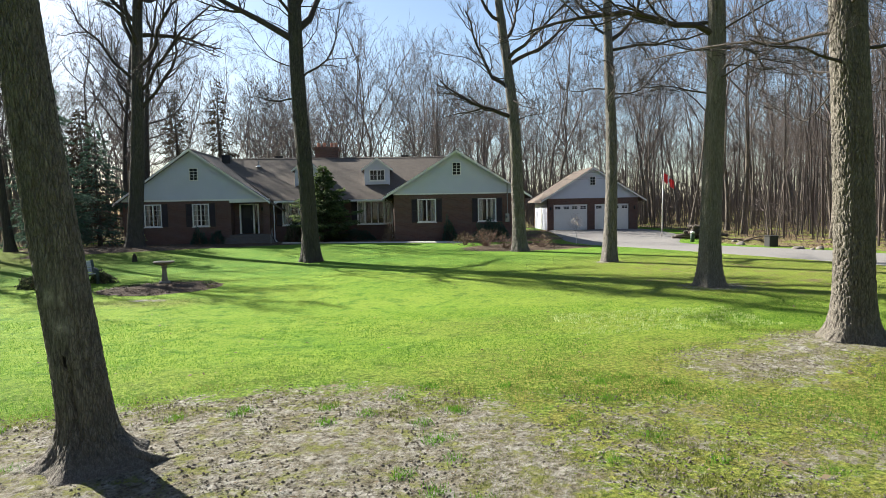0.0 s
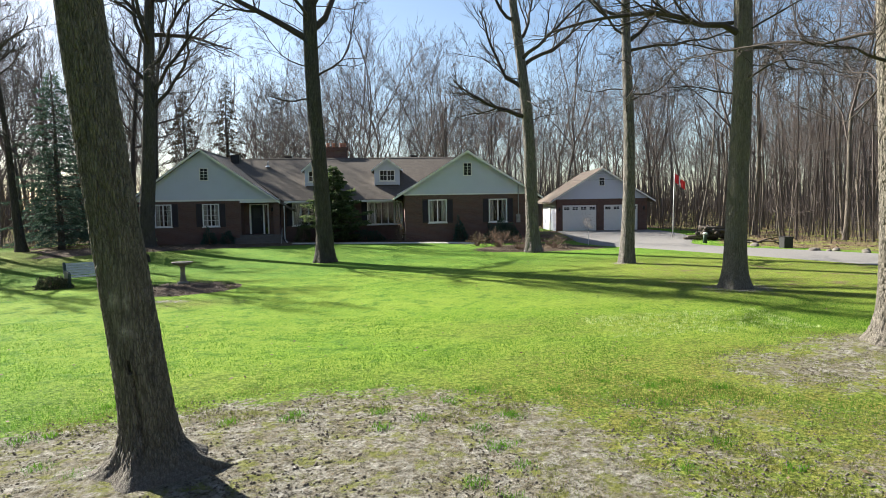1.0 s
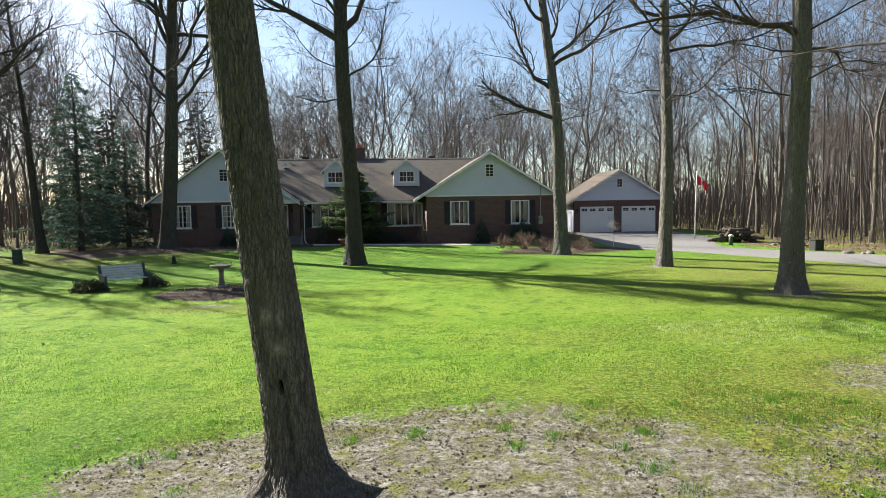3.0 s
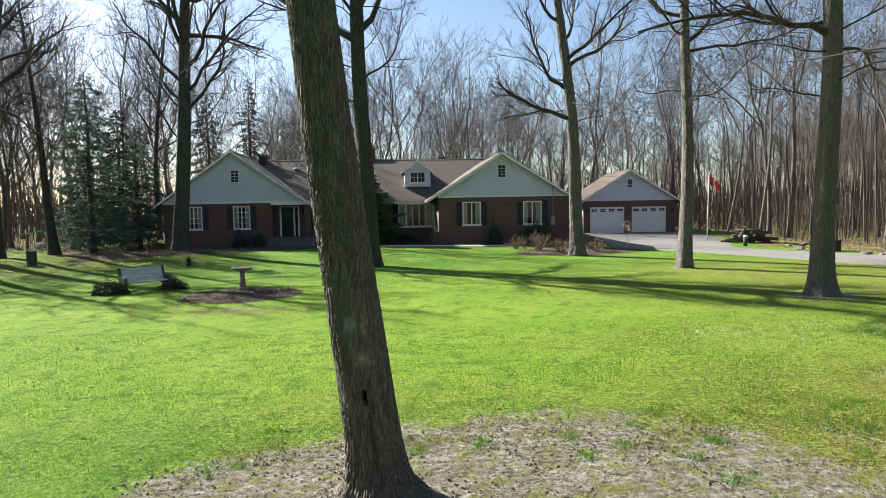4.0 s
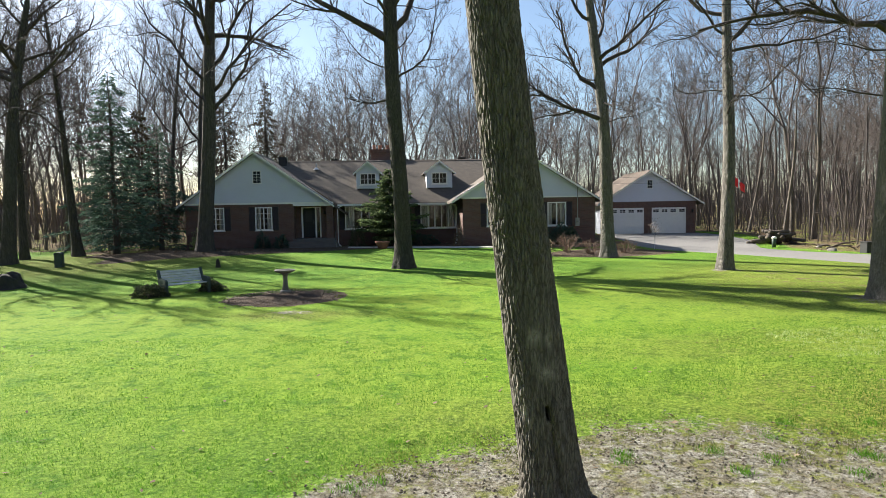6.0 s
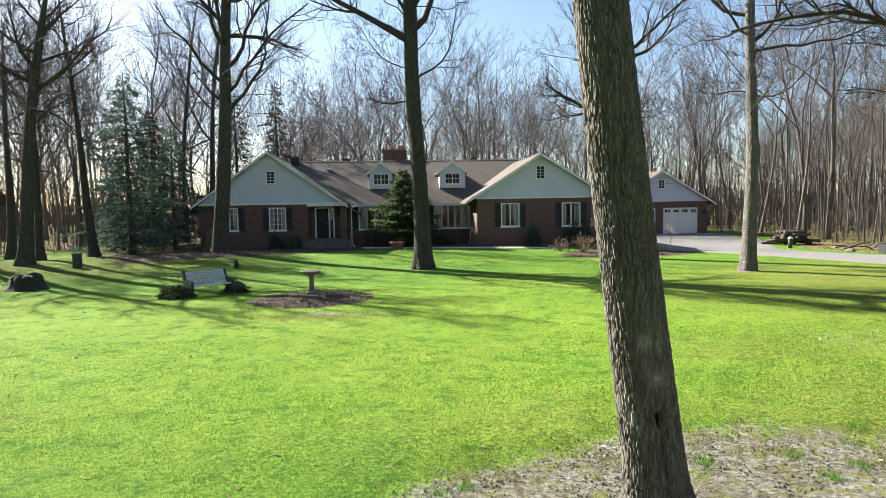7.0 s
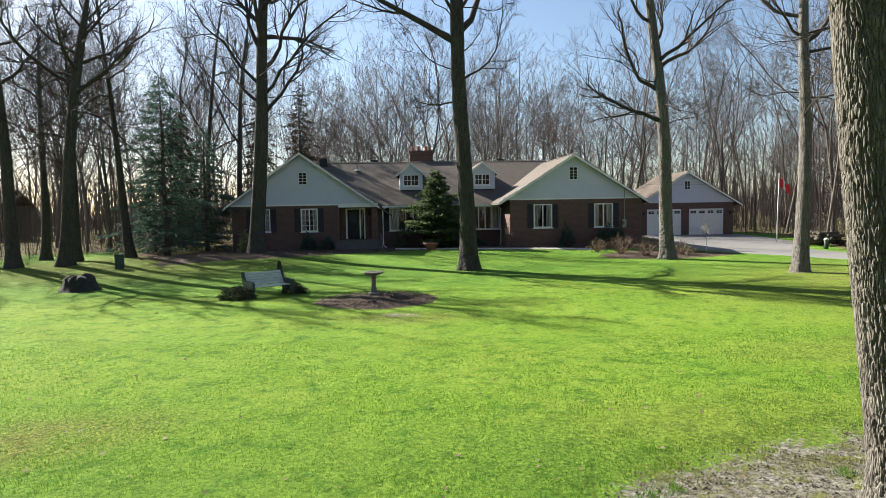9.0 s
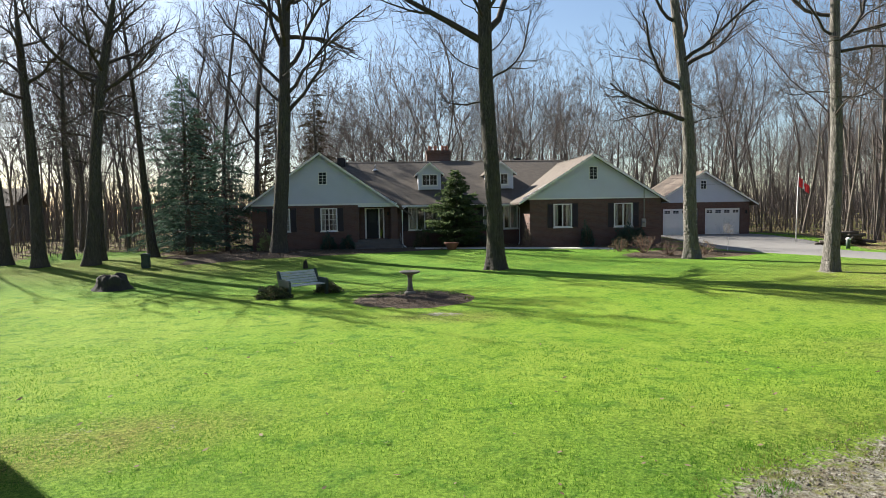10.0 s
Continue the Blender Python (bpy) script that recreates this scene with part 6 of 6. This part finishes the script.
x, y = strewn(900, -22, 14, 3.4, 38, lambda x, y: y > 0)
flat_leaves("fallen_leaves", x, y, 0.035, M_DEADLEAF, "scattered curled dead leaves on the lawn")
x, y = strewn(2600, -7, 10, 3.2, 10, lambda x, y: (inside(x, y, dirt) > 0.2) | (inside(x, y, moss) > 0.35))
flat_leaves("leaf_scraps", x, y, 0.014, M_DEADLEAF, "scraps of dead leaves and twigs on bare earth")
x, y = strewn(26000, -45, 50, 24, 70, lambda x, y: (inside(x, y, litter) > 0.6) | (inside(x, y, mulch) > 0.6))
flat_leaves("leaf_litter", x, y, 0.075, M_DEADLEAF, "brown leaf litter under the trees")
x, y = strewn(5000, -10.2, -5.8, 18.2, 22.6, lambda x, y: inside(x, y, mulch) > 0.5)
flat_leaves("mulch_chips", x, y, 0.028, M_CHIP, "dark bark mulch chips in the flower bed")
a = gr.uniform(0.3, 2.9, 18)
tx, ty = -8.02 + gr.uniform(0.9, 1.8, 18) * np.cos(a), 20.35 + gr.uniform(0.9, 1.8, 18) * np.sin(a)
x, y = np.repeat(tx, 26) + gr.normal(0, 0.09, 18 * 26), np.repeat(ty, 26) + gr.normal(0, 0.09, 18 * 26)
blades("bed_foliage", x, y, 0.04, 0.14, 0.018, M_YEW, "dark green young leaves in the flower bed", 0.9)
x, y = strewn(30000, -7, 9, 3.1, 10.5, lambda x, y: inside(x, y, dirt) > 0.3)
n = len(x)
s = 0.004 + 0.015 * gr.random(n) ** 2
c = np.stack([x, y, gz(x, y) + 0.2 * s], -1)
oct_v = np.array([(1, 0, 0), (0, 1, 0), (-1, 0, 0), (0, -1, 0), (0, 0, 0.8), (0, 0, -0.6)], float)
oct_f = np.array([(0, 1, 4), (1, 2, 4), (2, 3, 4), (3, 0, 4), (1, 0, 5), (2, 1, 5), (3, 2, 5), (0, 3, 5)])
ang = gr.uniform(0, 6.28, n)
v = oct_v[None] * s[:, None, None] * gr.uniform(0.6, 1.5, (n, 6, 3))
v = np.stack([v[..., 0] * np.cos(ang)[:, None] - v[..., 1] * np.sin(ang)[:, None], v[..., 0] * np.sin(ang)[:, None] + v[..., 1] * np.cos(ang)[:, None], v[..., 2]], -1) + c[:, None]
clods = part("soil_clods", raw_mesh("soil_clods", v.reshape(-1, 3), (oct_f[None] + 6 * np.arange(n)[:, None, None]).reshape(-1, 3), False),
             plain("dry soil clods", (0.12, 0.102, 0.08), 0.95, vary=0.5, scale=9), None)
tagged(clods, "crumbly clods of dry grey-brown earth", "soil", kind="stuff")
